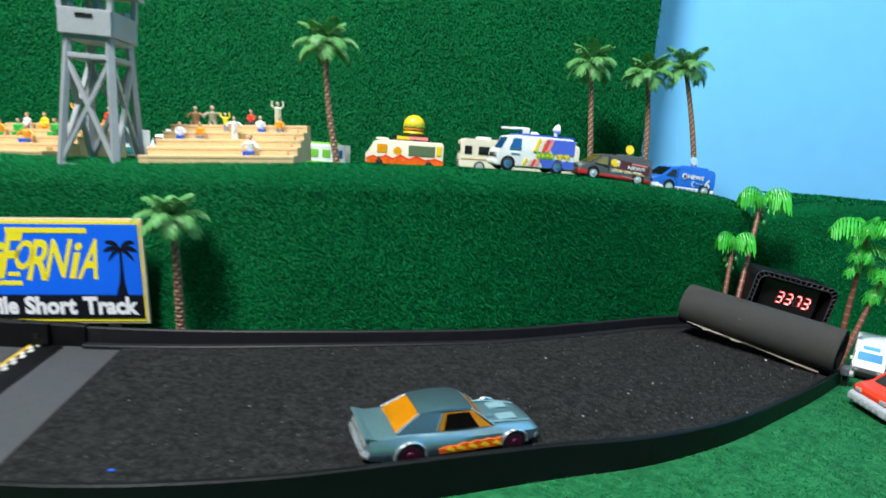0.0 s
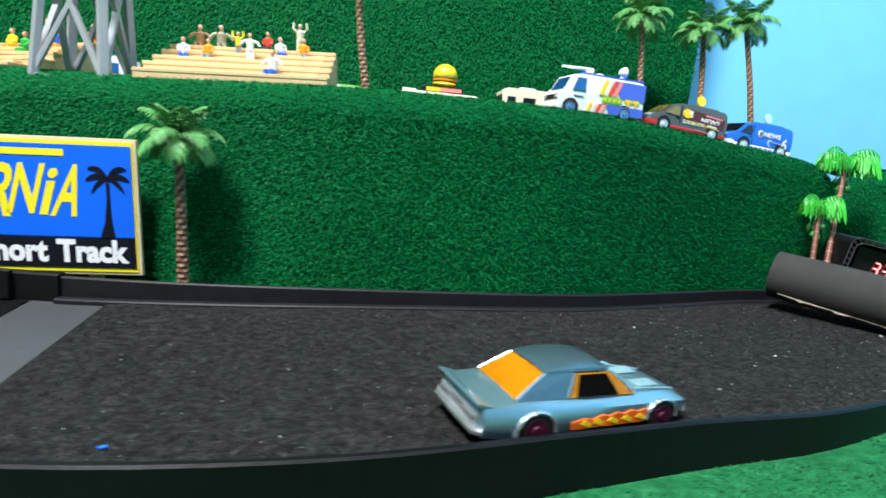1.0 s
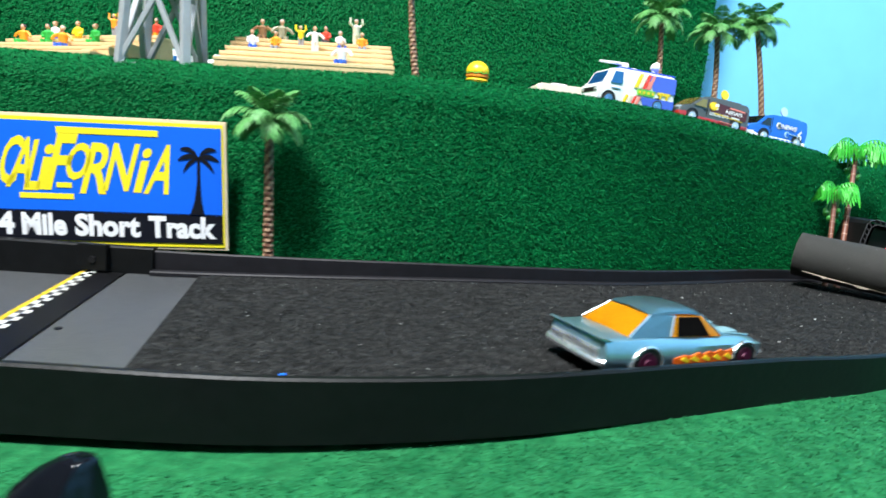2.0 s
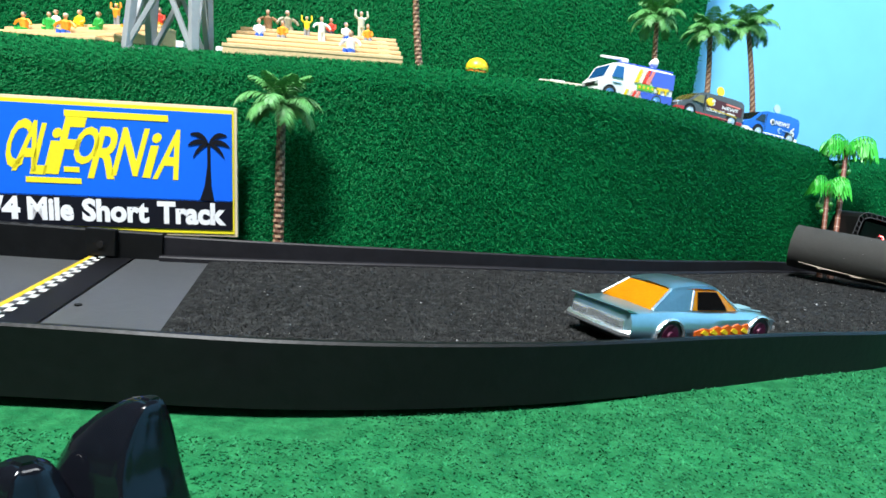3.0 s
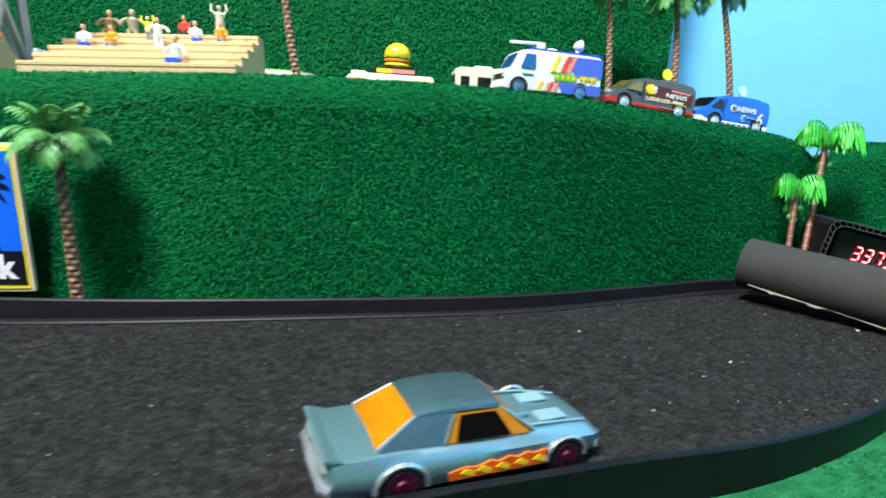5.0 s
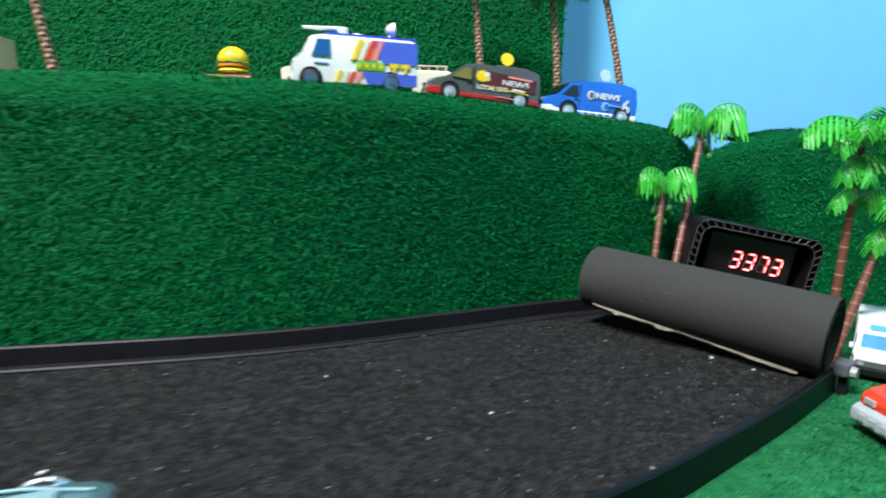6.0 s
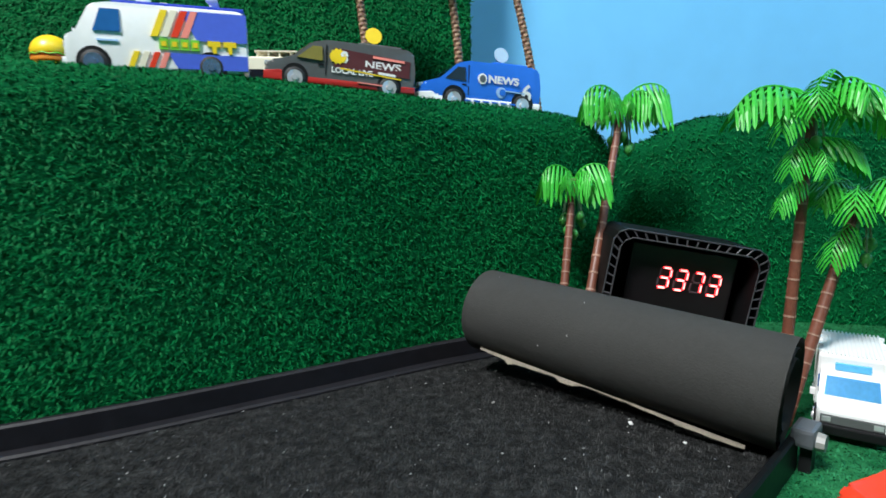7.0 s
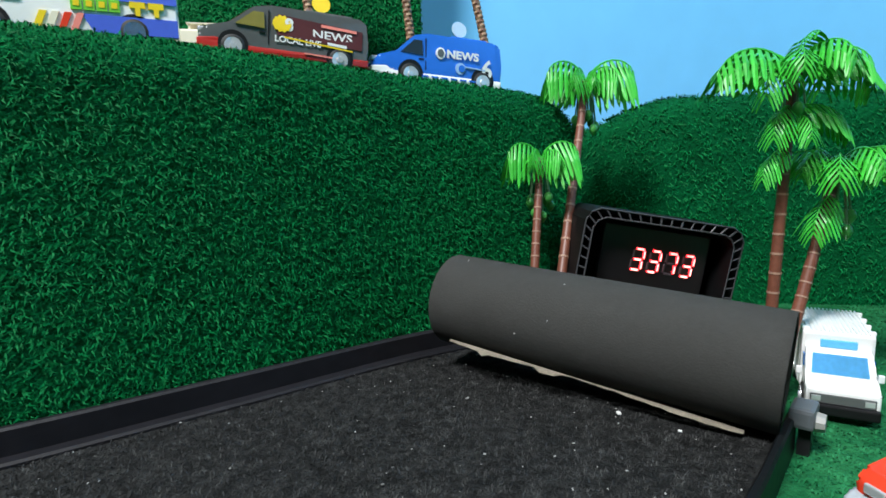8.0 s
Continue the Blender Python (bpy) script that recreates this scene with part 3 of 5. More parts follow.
    # roof gear: boom, dish, camera
    boom = part("boom", tube(bmesh.new(), [(0.10 * L, 0, H + 0.0062), (0.42 * L, 0, H + 0.0055)], [0.0014, 0.0009], 8), M_WHITE, van, "white telescopic boom", True)
    part("boom_mount", boxed((0.10 * L, 0, H + 0.004), (0.006, 0.006, 0.0065), 0.0015), M_WHITE, boom)
    part("roof_hatch", ball(bmesh.new(), (-0.02 * L, 0, H + 0.0022), (0.0045, 0.005, 0.002)), M_WHITE, van, "", True)
    post = part("dish_post", tube(bmesh.new(), [(-0.3 * L, 0, H + 0.001), (-0.3 * L, 0, H + 0.0055)], 0.0016, 10), M_WHITE, van)
    part("dish", tube(bmesh.new(), [(-0.3 * L - 0.0022, 0, H + 0.0082), (-0.3 * L + 0.001, 0, H + 0.0078), (-0.3 * L + 0.003, 0, H + 0.0078)], [0.0046, 0.0034, 0.0014], 14), M_WHITE, post, "white dish", True)
    return van


def news_van(m, L, H, colour, lower, front_mat, dish, style):
    """A sloping-nosed panel van with a roof dish."""
    W = 0.025
    names = {"dark": "dark grey and red die-cast news van with a yellow roof dish", "blue": "bright blue and white die-cast news van with a silver roof dish"}
    van = thing("toy_van", m, names[style], "toy van", "vans on the hill")
    out = [(-0.5, 0.003), (-0.5, H * 0.55), (-0.485, H * 0.93), (-0.44, H), (0.10, H), (0.20, H * 0.93), (0.335, H * 0.60), (0.46, H * 0.50), (0.5, H * 0.36), (0.5, 0.003)]
    part("body", body_shell(smooth_outline([(x * L, z) for x, z in out], 4, 0.2), W / 2, 0.10), colour, van, "", True)
    part("skirt", body_shell(smooth_outline([(-0.506 * L, 0.0026), (-0.506 * L, H * 0.27), (0.36 * L, H * 0.25), (0.40 * L, H * 0.33), (0.508 * L, H * 0.30), (0.508 * L, 0.0026)], 3, 0.15), W / 2 + 0.0002, 0.0, 0.0008), lower, van, "", True)
    part("chassis", boxed((0, 0, 0.0026), (0.92 * L, W * 0.8, 0.0018)), M_BLACK, van)
    r = H * 0.205

    def P(name, pts, material, s, label="", thick=0.0003):
        y = s * W / 2
        bm = prism(bmesh.new(), [(u * L, z * H) for u, z in pts], y - s * 0.002, y + s * thick)
        for v in bm.verts:
            f = max(0.0, (v.co.z - 0.003) / (H - 0.003) - 0.45) / 0.55
            v.co.y *= 1 - 0.10 * f * f
        return part(name, bm, material, van, label)

    for s in (1, -1):
        y = s * W / 2
        P("side_window", [(0.30, 0.60), (0.135, 0.58), (0.14, 0.85), (0.20, 0.85)], front_mat, s, "tinted cab window")
        P("door_seam", [(0.115, 0.32), (0.108, 0.32), (0.108, 0.9), (0.115, 0.9)], M_BLACK, s, "", 0.0002)
        P("door_handle", [(0.165, 0.50), (0.13, 0.50), (0.13, 0.525), (0.165, 0.525)], M_BLACK, s)
        if style == "dark":
            P("sign_panel", [(0.06, 0.50), (-0.46, 0.42), (-0.46, 0.76), (0.06, 0.86)], mat("maroon_panel", (0.09, 0.02, 0.022), 0.4), s, "maroon lettered panel", 0.0004)
            P("sun_badge", [(0.035 + 0.055 * math.cos(a), 0.70 + 0.16 * math.sin(a) * (1 if k % 2 else 0.78)) for k, a in enumerate(np.linspace(0, 2 * math.pi, 24, endpoint=False))], M_YELLOW, s, "yellow sun badge", 0.0006)
            P("stripe", [(0.02, 0.46), (-0.40, 0.37), (-0.40, 0.395), (0.02, 0.49)], M_YELLOW, s, "", 0.0006)
            P("lettering_bar", [(-0.2, 0.74), (-0.42, 0.71), (-0.42, 0.76), (-0.2, 0.79)], M_SALMON, s, "", 0.0007)
            P("lettering_bar", [(-0.10, 0.23), (-0.3, 0.21), (-0.3, 0.235), (-0.10, 0.255)], M_SALMON, s, "", 0.0007)
            P("lettering_bar", [(-0.24, 0.44), (-0.36, 0.42), (-0.36, 0.47), (-0.24, 0.49)], M_WHITE, s, "", 0.0007)
        else:
            P("badge", [(0.0 + 0.036 * math.cos(a), 0.66 + 0.11 * math.sin(a)) for a in np.linspace(0, 2 * math.pi, 16, endpoint=False)], M_WHITE, s, "round white badge", 0.0004)
            P("badge", [(0.0 + 0.025 * math.cos(a), 0.66 + 0.075 * math.sin(a)) for a in np.linspace(0, 2 * math.pi, 16, endpoint=False)], M_DKGREY, s, "", 0.0006)
            P("sign_ring", [(-0.16 + 0.04 * math.cos(a), 0.42 + 0.11 * math.sin(a)) for a in np.linspace(0, 2 * math.pi, 16, endpoint=False)], M_PALEB, s, "pale blue ring", 0.0004)
            P("sign_ring", [(-0.17 + 0.026 * math.cos(a), 0.42 + 0.07 * math.sin(a)) for a in np.linspace(0, 2 * math.pi, 16, endpoint=False)], colour, s, "", 0.0006)
            P("lettering_bar", [(-0.20, 0.45), (-0.36, 0.43), (-0.36, 0.455), (-0.20, 0.475)], M_PALEB, s, "", 0.0005)
            for k in range(6):
                u = 0.14 - k * 0.075
                P("skirt_mark", [(u, 0.19), (u - 0.05, 0.185), (u - 0.05, 0.215), (u, 0.22)], M_BLUE, s, "", 0.0006)
        for u in ((0.31, -0.32) if style == "dark" else (0.225, -0.345)):
            part("arch", tube(bmesh.new(), [(u * L, y * 0.8, r + 0.0006), (u * L, y * 1.022, r + 0.0006)], r * 1.22, 20), M_BLACK, van, "", True)
            wheel(van, u * L, y * 1.045, r, 0.0035, M_CHROME)
    y = W / 2 + 0.0003
    if style == "dark":
        words("digit", "8", 0.0066, on_side(0.02 * L, y, 0.60 * H), M_WHITE, van, "white figure 8", 0.0003)
        words("lettering", "NEWS", 0.0046, on_side(-0.15 * L, y * 0.99, 0.54 * H), M_WHITE, van, "white slanted lettering", 0.0001, 0.0165)
        words("lettering", "LOCAL LIVE", 0.0034, on_side(0.075 * L, y + 0.0002, 0.385 * H), M_WHITE, van, "white lettering", 0.0001, 0.0185)
    else:
        words("lettering", "NEWS", 0.0048, on_side(-0.05 * L, y * 0.985, 0.60 * H), M_WHITE, van, "white lettering", 0.0002, 0.0165)
        words("digit", "6", 0.0115, on_side(-0.335 * L, y, 0.30 * H), M_WHITE, van, "tall white figure 6", 0.0003)
    bm = bmesh.new()
    bm.faces.new([bm.verts.new(p) for p in ((0.345 * L, -W * 0.41, H * 0.615), (0.345 * L, W * 0.41, H * 0.615), (0.215 * L, W * 0.39, H * 0.925), (0.215 * L, -W * 0.39, H * 0.925))])
    bmesh.ops.solidify(bm, geom=bm.faces[:], thickness=-0.0008)
    part("windscreen", bm, front_mat, van, "tinted windscreen")
    for s in (-1, 1):
        part("headlamp", boxed((0.475 * L, s * W * 0.36, H * 0.44), (0.004, W * 0.2, H * 0.09), 0.0006), M_CHROME, van)
    part("roof_box", boxed((-0.26 * L, 0, H + 0.0006), (0.3 * L, W * 0.62, 0.0022), 0.0008), colour, van)
    post = part("dish_post", tube(bmesh.new(), [(-0.22 * L, 0, H), (-0.22 * L, 0, H + 0.003)], 0.001, 8), dish, van)
    part("dish", tube(bmesh.new(), [(-0.22 * L, 0.0012, H + 0.0068), (-0.22 * L, 0.0004, H + 0.0066), (-0.22 * L, -0.0012, H + 0.0065)], [0.0040, 0.0036, 0.0016], 18), dish, post, "round dish", True)
    return van


news_truck(pose(0.0785, 0.4000, 0.1234, 0, -0.8, 180 + 12) @ Matrix.Scale(0.92, 4))
news_van(pose(0.1510, 0.4150, 0.1190, 0, -5.0, 180 + 10), 0.0670, 0.0228, M_DKGREY, M_DKRED, mat("amber_window", (0.22, 0.19, 0.05), 0.12, coat=0.4), M_YELLOW, "dark")
news_van(pose(0.2170, 0.4300, 0.1118, 0, -4.0, 180 + 12), 0.0640, 0.0240, M_BLUE, M_WHITE, M_GLASS_D, M_CHROME, "blue")


# ---- motorhome and burger truck behind ----
def motorhome(m):
    L, W, H = 0.118, 0.03, 0.032
    rv = thing("toy_motorhome", m, "cream die-cast motorhome with black windows parked on the turf", "toy motorhome", "vans on the hill")
    out = [(-0.5, 0.004), (-0.5, H), (0.46, H), (0.5, H * 0.93), (0.49, H * 0.60), (0.5, H * 0.5), (0.5, 0.004)]
    part("body", body_shell(smooth_outline([(x * L, z) for x, z in out], 3, 0.15), W / 2, 0.03), M_CREAM, rv, "", True)
    part("windscreen", boxed((0.498 * L, 0, H * 0.72), (0.0016, W * 0.8, H * 0.22), 0.0006), M_GLASS_D, rv, "dark windscreen")
    for s in (1, -1):
        for u, w in ((0.43, 0.06), (0.30, 0.09), (0.05, 0.1), (-0.2, 0.1), (-0.4, 0.08)):
            part("side_window", boxed((u * L, s * W / 2, H * 0.66), (w * L, 0.0012, H * 0.24), 0.0004), M_GLASS_D, rv)
        part("stripe", boxed((0, s * W / 2, H * 0.4), (0.97 * L, 0.0008, 0.0012)), M_WOOD, rv)
        for u in (0.33, -0.25):
            wheel(rv, u * L, s * W / 2 * 1.02, 0.0055, 0.004, M_CHROME)
    for s in (-1, 1):
        part("headlamp", boxed((0.502 * L, s * W * 0.36, H * 0.28), (0.001, W * 0.14, 0.003), 0.0004), M_CHROME, rv)
    part("grille", boxed((0.502 * L, 0, H * 0.28), (0.001, W * 0.5, 0.004), 0.0004), M_BLACK, rv)
    for u, sx in ((0.3, 0.12), (-0.1, 0.1)):
        part("roof_vent", boxed((u * L, 0, H + 0.001), (sx * L, W * 0.4, 0.0026), 0.0008), M_WHITE, rv)
    rack = part("roof_rack", boxed((-0.33 * L, 0, H + 0.0032), (0.28 * L, W * 0.86, 0.0007)), M_CREAM, rv, "cream roof rack")
    for k in range(6):
        for s in (-1, 1):
            part("rack_post", boxed((-0.33 * L + (k - 2.5) * 0.052 * L, s * W * 0.4, H + 0.0018), (0.0008, 0.0008, 0.0032)), M_CREAM, rack)
    return rv


motorhome(pose(0.078, 0.482, 0.1160, 0, 0, 180 + 3))


def burger_truck(m):
    L, W, H = 0.080, 0.028, 0.0285
    tr = thing("toy_food_truck", m, "cream and flame-red toy food truck carrying a giant burger", "toy truck", "vans on the hill")
    out = [(-0.5, 0.004), (-0.5, H), (0.26, H), (0.40, H * 0.93), (0.46, H * 0.55), (0.5, H * 0.5), (0.5, 0.004)]
    part("body", body_shell(smooth_outline([(x * L, z) for x, z in out], 3, 0.15), W / 2, 0.04), M_CREAM, tr, "", True)
    for s in (1, -1):
        y = s * W / 2
        fl = [(-0.5, 0.0042), (0.49, 0.0042), (0.49, 0.009), (0.40, 0.0125), (0.33, 0.0095), (0.24, 0.0135), (0.15, 0.010), (0.05, 0.0145), (-0.05, 0.0105), (-0.16, 0.0135), (-0.28, 0.010), (-0.40, 0.0125), (-0.5, 0.0095)]
        part("flame_decal", prism(bmesh.new(), [(u * L, z) for u, z in fl], y - 0.0004, y + 0.0004), M_RED, tr, "red and orange flames")
        part("flame_tongue", prism(bmesh.new(), [(u * L, z * 0.75 + 0.001) for u, z in fl], y - 0.0006, y + 0.0006), M_FLAME, tr)
        part("cab_window", boxed((0.29 * L, y * 0.985, H * 0.68), (0.13 * L, 0.0012, H * 0.32), 0.0006), M_ORANGE, tr, "orange cab window")
        part("porthole", tube(bmesh.new(), [(0.09 * L, y * 0.97, H * 0.62), (0.09 * L, y * 1.0, H * 0.62)], 0.0042, 14), M_ORANGE, tr)
        part("serving_hatch", boxed((-0.22 * L, y * 0.985, H * 0.66), (0.34 * L, 0.0012, H * 0.38), 0.0005), mat("olive_interior", (0.1, 0.16, 0.08), 0.5), tr, "dark green serving hatch")
        part("hatch_window", boxed((-0.44 * L, y * 0.985, H * 0.70), (0.06 * L, 0.0014, H * 0.34), 0.0005), M_YELLOW, tr)
        for u in (0.32, -0.32):
            part("arch", tube(bmesh.new(), [(u * L, y * 0.8, 0.005), (u * L, y * 1.02, 0.005)], 0.0062, 18), M_BLACK, tr, "", True)
            wheel(tr, u * L, y * 1.04, 0.005, 0.0035, M_TYRE)
    part("roof_vent", boxed((0.3 * L, 0, H + 0.0008), (0.16 * L, W * 0.5, 0.0022), 0.0006), M_CREAM, tr)
    sign = part("roof_sign", boxed((-0.08 * L, 0, H + 0.0028), (0.47 * L, W * 0.72, 0.0054), 0.0008), M_BLACK, tr, "black roof sign with red and yellow bars")
    part("lettering_bar", boxed((0.03 * L, W * 0.37, H + 0.0028), (0.16 * L, 0.0006, 0.0034)), M_YELLOW, sign)
    part("lettering_bar", boxed((-0.17 * L, W * 0.37, H + 0.0030), (0.24 * L, 0.0006, 0.0032)), M_SALMON, sign)
    bx, bz, R = -0.10 * L, H + 0.0058, 0.0112
    bun = part("burger", ball(bmesh.new(), (bx, 0, bz + 0.0026), (R, R, 0.0036), 22, 10), M_YELLOW, tr, "glossy yellow burger bun", True)
    top = ball(bmesh.new(), (bx, 0, bz + 0.0106), (R, R, 0.0105), 24, 14)
    for v in top.verts:
        v.co.z = max(v.co.z, bz + 0.0098)
    part("top_bun", top, M_YELLOW, bun, "domed yellow bun", True)
    part("patty", tube(bmesh.new(), [(bx, 0, bz + 0.0052), (bx, 0, bz + 0.0058), (bx, 0, bz + 0.0072), (bx, 0, bz + 0.0078)], [R * 0.9, R * 1.0, R * 1.0, R * 0.9], 22), mat("patty_orange", (0.70, 0.24, 0.02), 0.5), bun, "", True)
    bm = bmesh.new()
    tube(bm, [(bx + R * 0.99 * math.cos(a), R * 0.99 * math.sin(a), bz + 0.0090 + 0.0004 * math.sin(9 * a)) for a in np.linspace(0, 2 * math.pi, 60)], 0.0005, 6)
    part("lettuce", bm, M_GREENP, bun, "wavy green lettuce edge", True)
    part("cheese", tube(bmesh.new(), [(bx, 0, bz + 0.0078), (bx, 0, bz + 0.0096)], R * 0.97, 22), M_FLAME, bun, "", True)
    return tr


burger_truck(pose(-0.036, 0.512, 0.1130, 0, 0, 180 + 2))


def box_truck(m, stripe, label):
    L, W, H = 0.062, 0.026, 0.028
    tr = thing("toy_truck", m, label, "toy truck", "vans on the hill")
    part("cargo_box", boxed((-0.12 * L, 0, H * 0.58), (0.74 * L, W, H * 0.84), 0.0012), M_WHITE, tr, "white box body")
    part("cab", body_shell(smooth_outline([(0.24 * L, 0.004), (0.24 * L, H * 0.86), (0.40 * L, H * 0.82), (0.48 * L, H * 0.5), (0.5 * L, 0.004)], 3, 0.15), W / 2 * 0.96, 0.05), M_WHITE, tr, "", True)
    for s in (1, -1):
        y = s * W / 2
        part("stripe", boxed((-0.12 * L, y, H * 0.34), (0.72 * L, 0.0008, H * 0.2)), stripe, tr)
        for u in (-0.38, -0.2, -0.02, 0.15):
            part("side_window", boxed((u * L, y, H * 0.70), (0.12 * L, 0.0008, H * 0.26), 0.0003), stripe if u > -0.3 else M_GLASS_B, tr)
        part("cab_window", boxed((0.36 * L, y * 0.96, H * 0.62), (0.12 * L, 0.0008, H * 0.22), 0.0003), M_GLASS_D, tr)
        for u in (0.32, -0.28):
            wheel(tr, u * L, y * 1.02, 0.005, 0.0035, M_CHROME)
    part("roof_bar", boxed((-0.1 * L, 0, H * 1.03), (0.5 * L, W * 0.4, 0.0016), 0.0005), stripe, tr)
    return tr


box_truck(pose(-0.1165, 0.455, 0.1050, 0, 0, 180), M_GREENP, "white toy truck with lime green stripes behind the stand")
box_truck(pose(-0.235, 0.450, 0.1085, 0, 0, 180), M_GREENP, "white and lime toy truck half hidden behind the stand")
box_truck(pose(-0.300, 0.435, 0.1065, 0, 0, 180), mat("teal_paint", (0.03, 0.35, 0.35), 0.35), "white toy truck with teal windows behind the tower")


# ---- watch tower ----
def watch_tower(m):
    tw = thing("watch_tower", m, "grey plastic toy watch tower with crossed braces on the hill", "toy tower")
    hb, ht, H, D = 0.0186, 0.0138, 0.088, 0.0195
    db = D * 0.72

    def leg_at(sx, sy, f):
        return Vector((sx * (hb + (ht - hb) * f), sy * (D + (db - D) * f), H * f))

    def beam(name, a, b, w, label=""):
        a, b = Vector(a), Vector(b)
        d = b - a
        r = d.to_track_quat("Z", "Y").to_matrix().to_4x4()
        return part(name, boxed((0, 0, 0), (w, w * 0.8, d.length), w * 0.12, Matrix.Translation((a + b) / 2) @ r), M_GREY, tw, label)

    for sx in (-1, 1):
        for sy in (-1, 1):
            beam("leg", leg_at(sx, sy, 0), leg_at(sx, sy, 1.28), 0.0052)
    for sy in (-1, 1):
        beam("sill", leg_at(-1, sy, 0.025), leg_at(1, sy, 0.025), 0.0042)
        beam("rail", leg_at(-1, sy, 0.88), leg_at(1, sy, 0.88), 0.0042)
        beam("brace", leg_at(-1, sy, 0.05), leg_at(1, sy, 0.86), 0.0034)
        beam("brace", leg_at(1, sy, 0.05), leg_at(-1, sy, 0.86), 0.0034)
    for sx in (-1, 1):
        beam("sill", leg_at(sx, -1, 0.025), leg_at(sx, 1, 0.025), 0.0042)
        beam("rail", leg_at(sx, -1, 0.88), leg_at(sx, 1, 0.88), 0.0042)
        beam("brace", leg_at(sx, -1, 0.05), leg_at(sx, 1, 0.86), 0.0034)
        beam("brace", leg_at(sx, 1, 0.05), leg_at(sx, -1, 0.86), 0.0034)
    part("floor", boxed((0, 0, H + 0.0015), (2 * ht + 0.004, 2 * db + 0.006, 0.003), 0.0006), M_GREY, tw)
    w, d, z0 = ht + 0.0035, db + 0.004, H + 0.003
    front = part("panel", boxed((0, -d, z0 + 0.0085), (2 * w, 0.0022, 0.017), 0.0006), M_GREY, tw, "grey cabin panel with a dark slot")
    part("slot", boxed((0.0, -d - 0.0012, z0 + 0.0125), (0.011, 0.0008, 0.0026)), M_BLACK, front)
    part("panel", boxed((0, d, z0 + 0.0085), (2 * w, 0.0022, 0.017), 0.0006), M_GREY, tw)
    for s in (-1, 1):
        part("panel", boxed((s * w, 0, z0 + 0.0085), (0.0022, 2 * d - 0.0024, 0.017), 0.0006), M_GREY, tw)
        for t in (-1, 1):
            part("post", boxed((s * (w - 0.001), t * (d - 0.001), z0 + 0.0235), (0.0035, 0.0035, 0.016), 0.0004), M_GREY, tw)
    part("roof", prism(bmesh.new(), [(-w - 0.004, z0 + 0.031), (w + 0.004, z0 + 0.031), (w + 0.003, z0 + 0.034), (0, z0 + 0.043), (-w - 0.003, z0 + 0.034)], -d - 0.005, d + 0.005), M_GREY, tw, "grey pitched roof")
    part("lamp_housing", ball(bmesh.new(), (0.002, -d * 0.3, z0 + 0.021), (0.003, 0.003, 0.006)), M_GREY, tw, "", True)
    return tw


watch_tower(pose(-0.2465, 0.3360, 0.1055, 0, 0.8, 4))

# ---- stands with toy spectators ----
STEPS, STEP_D, STEP_H = 5, 0.0150, 0.0057


def stand(m, width, label):
    st = thing("grandstand", m, label, "grandstand", "stands on the hill")
    for k in range(STEPS):
        z = STEP_H * (k + 1)
        part("plank", boxed((0, STEP_D * (k + 0.5) + 0.0006, z - 0.0011), (width, STEP_D + 0.0012, 0.0022), 0.0004), M_WOOD, st)
        part("riser", boxed((0, STEP_D * k + 0.0012, z - 0.0022 - (STEP_H - 0.0022) / 2), (width * 0.994, 0.0018, STEP_H - 0.0022)), M_WOOD, st)
        for u in (-0.49, 0.0, 0.49):
            part("support", boxed((u * width, STEP_D * (k + 0.5) + 0.001, (z - 0.0022) / 2), (0.002, STEP_D * 0.96, max(z - 0.0022, 0.001))), M_WOOD, st)
        if k < 4:
            part("stair_block", boxed((0.40 * width, STEP_D * (k + 1) - 0.0026, z + 0.0013), (0.008, 0.0052, 0.0026), 0.0003), M_WOOD, st)
    return st


M_SKIN = mat("skin_paint", (0.62, 0.38, 0.25), 0.5, var=0.05)
SHIRTS = {k: mat("paint_" + k, c, 0.5, var=0.12, scale=400) for k, c in {"white": (0.8, 0.8, 0.78), "orange": (0.85, 0.33, 0.02), "yellow": (0.85, 0.68, 0.02), "red": (0.7, 0.06, 0.03), "blue": (0.03, 0.12, 0.6), "green": (0.03, 0.4, 0.06), "khaki": (0.32, 0.3, 0.2), "brown": (0.3, 0.16, 0.07), "grey": (0.3, 0.3, 0.33), "pale": (0.6, 0.62, 0.48), "dark": (0.05, 0.05, 0.06)}.items()}


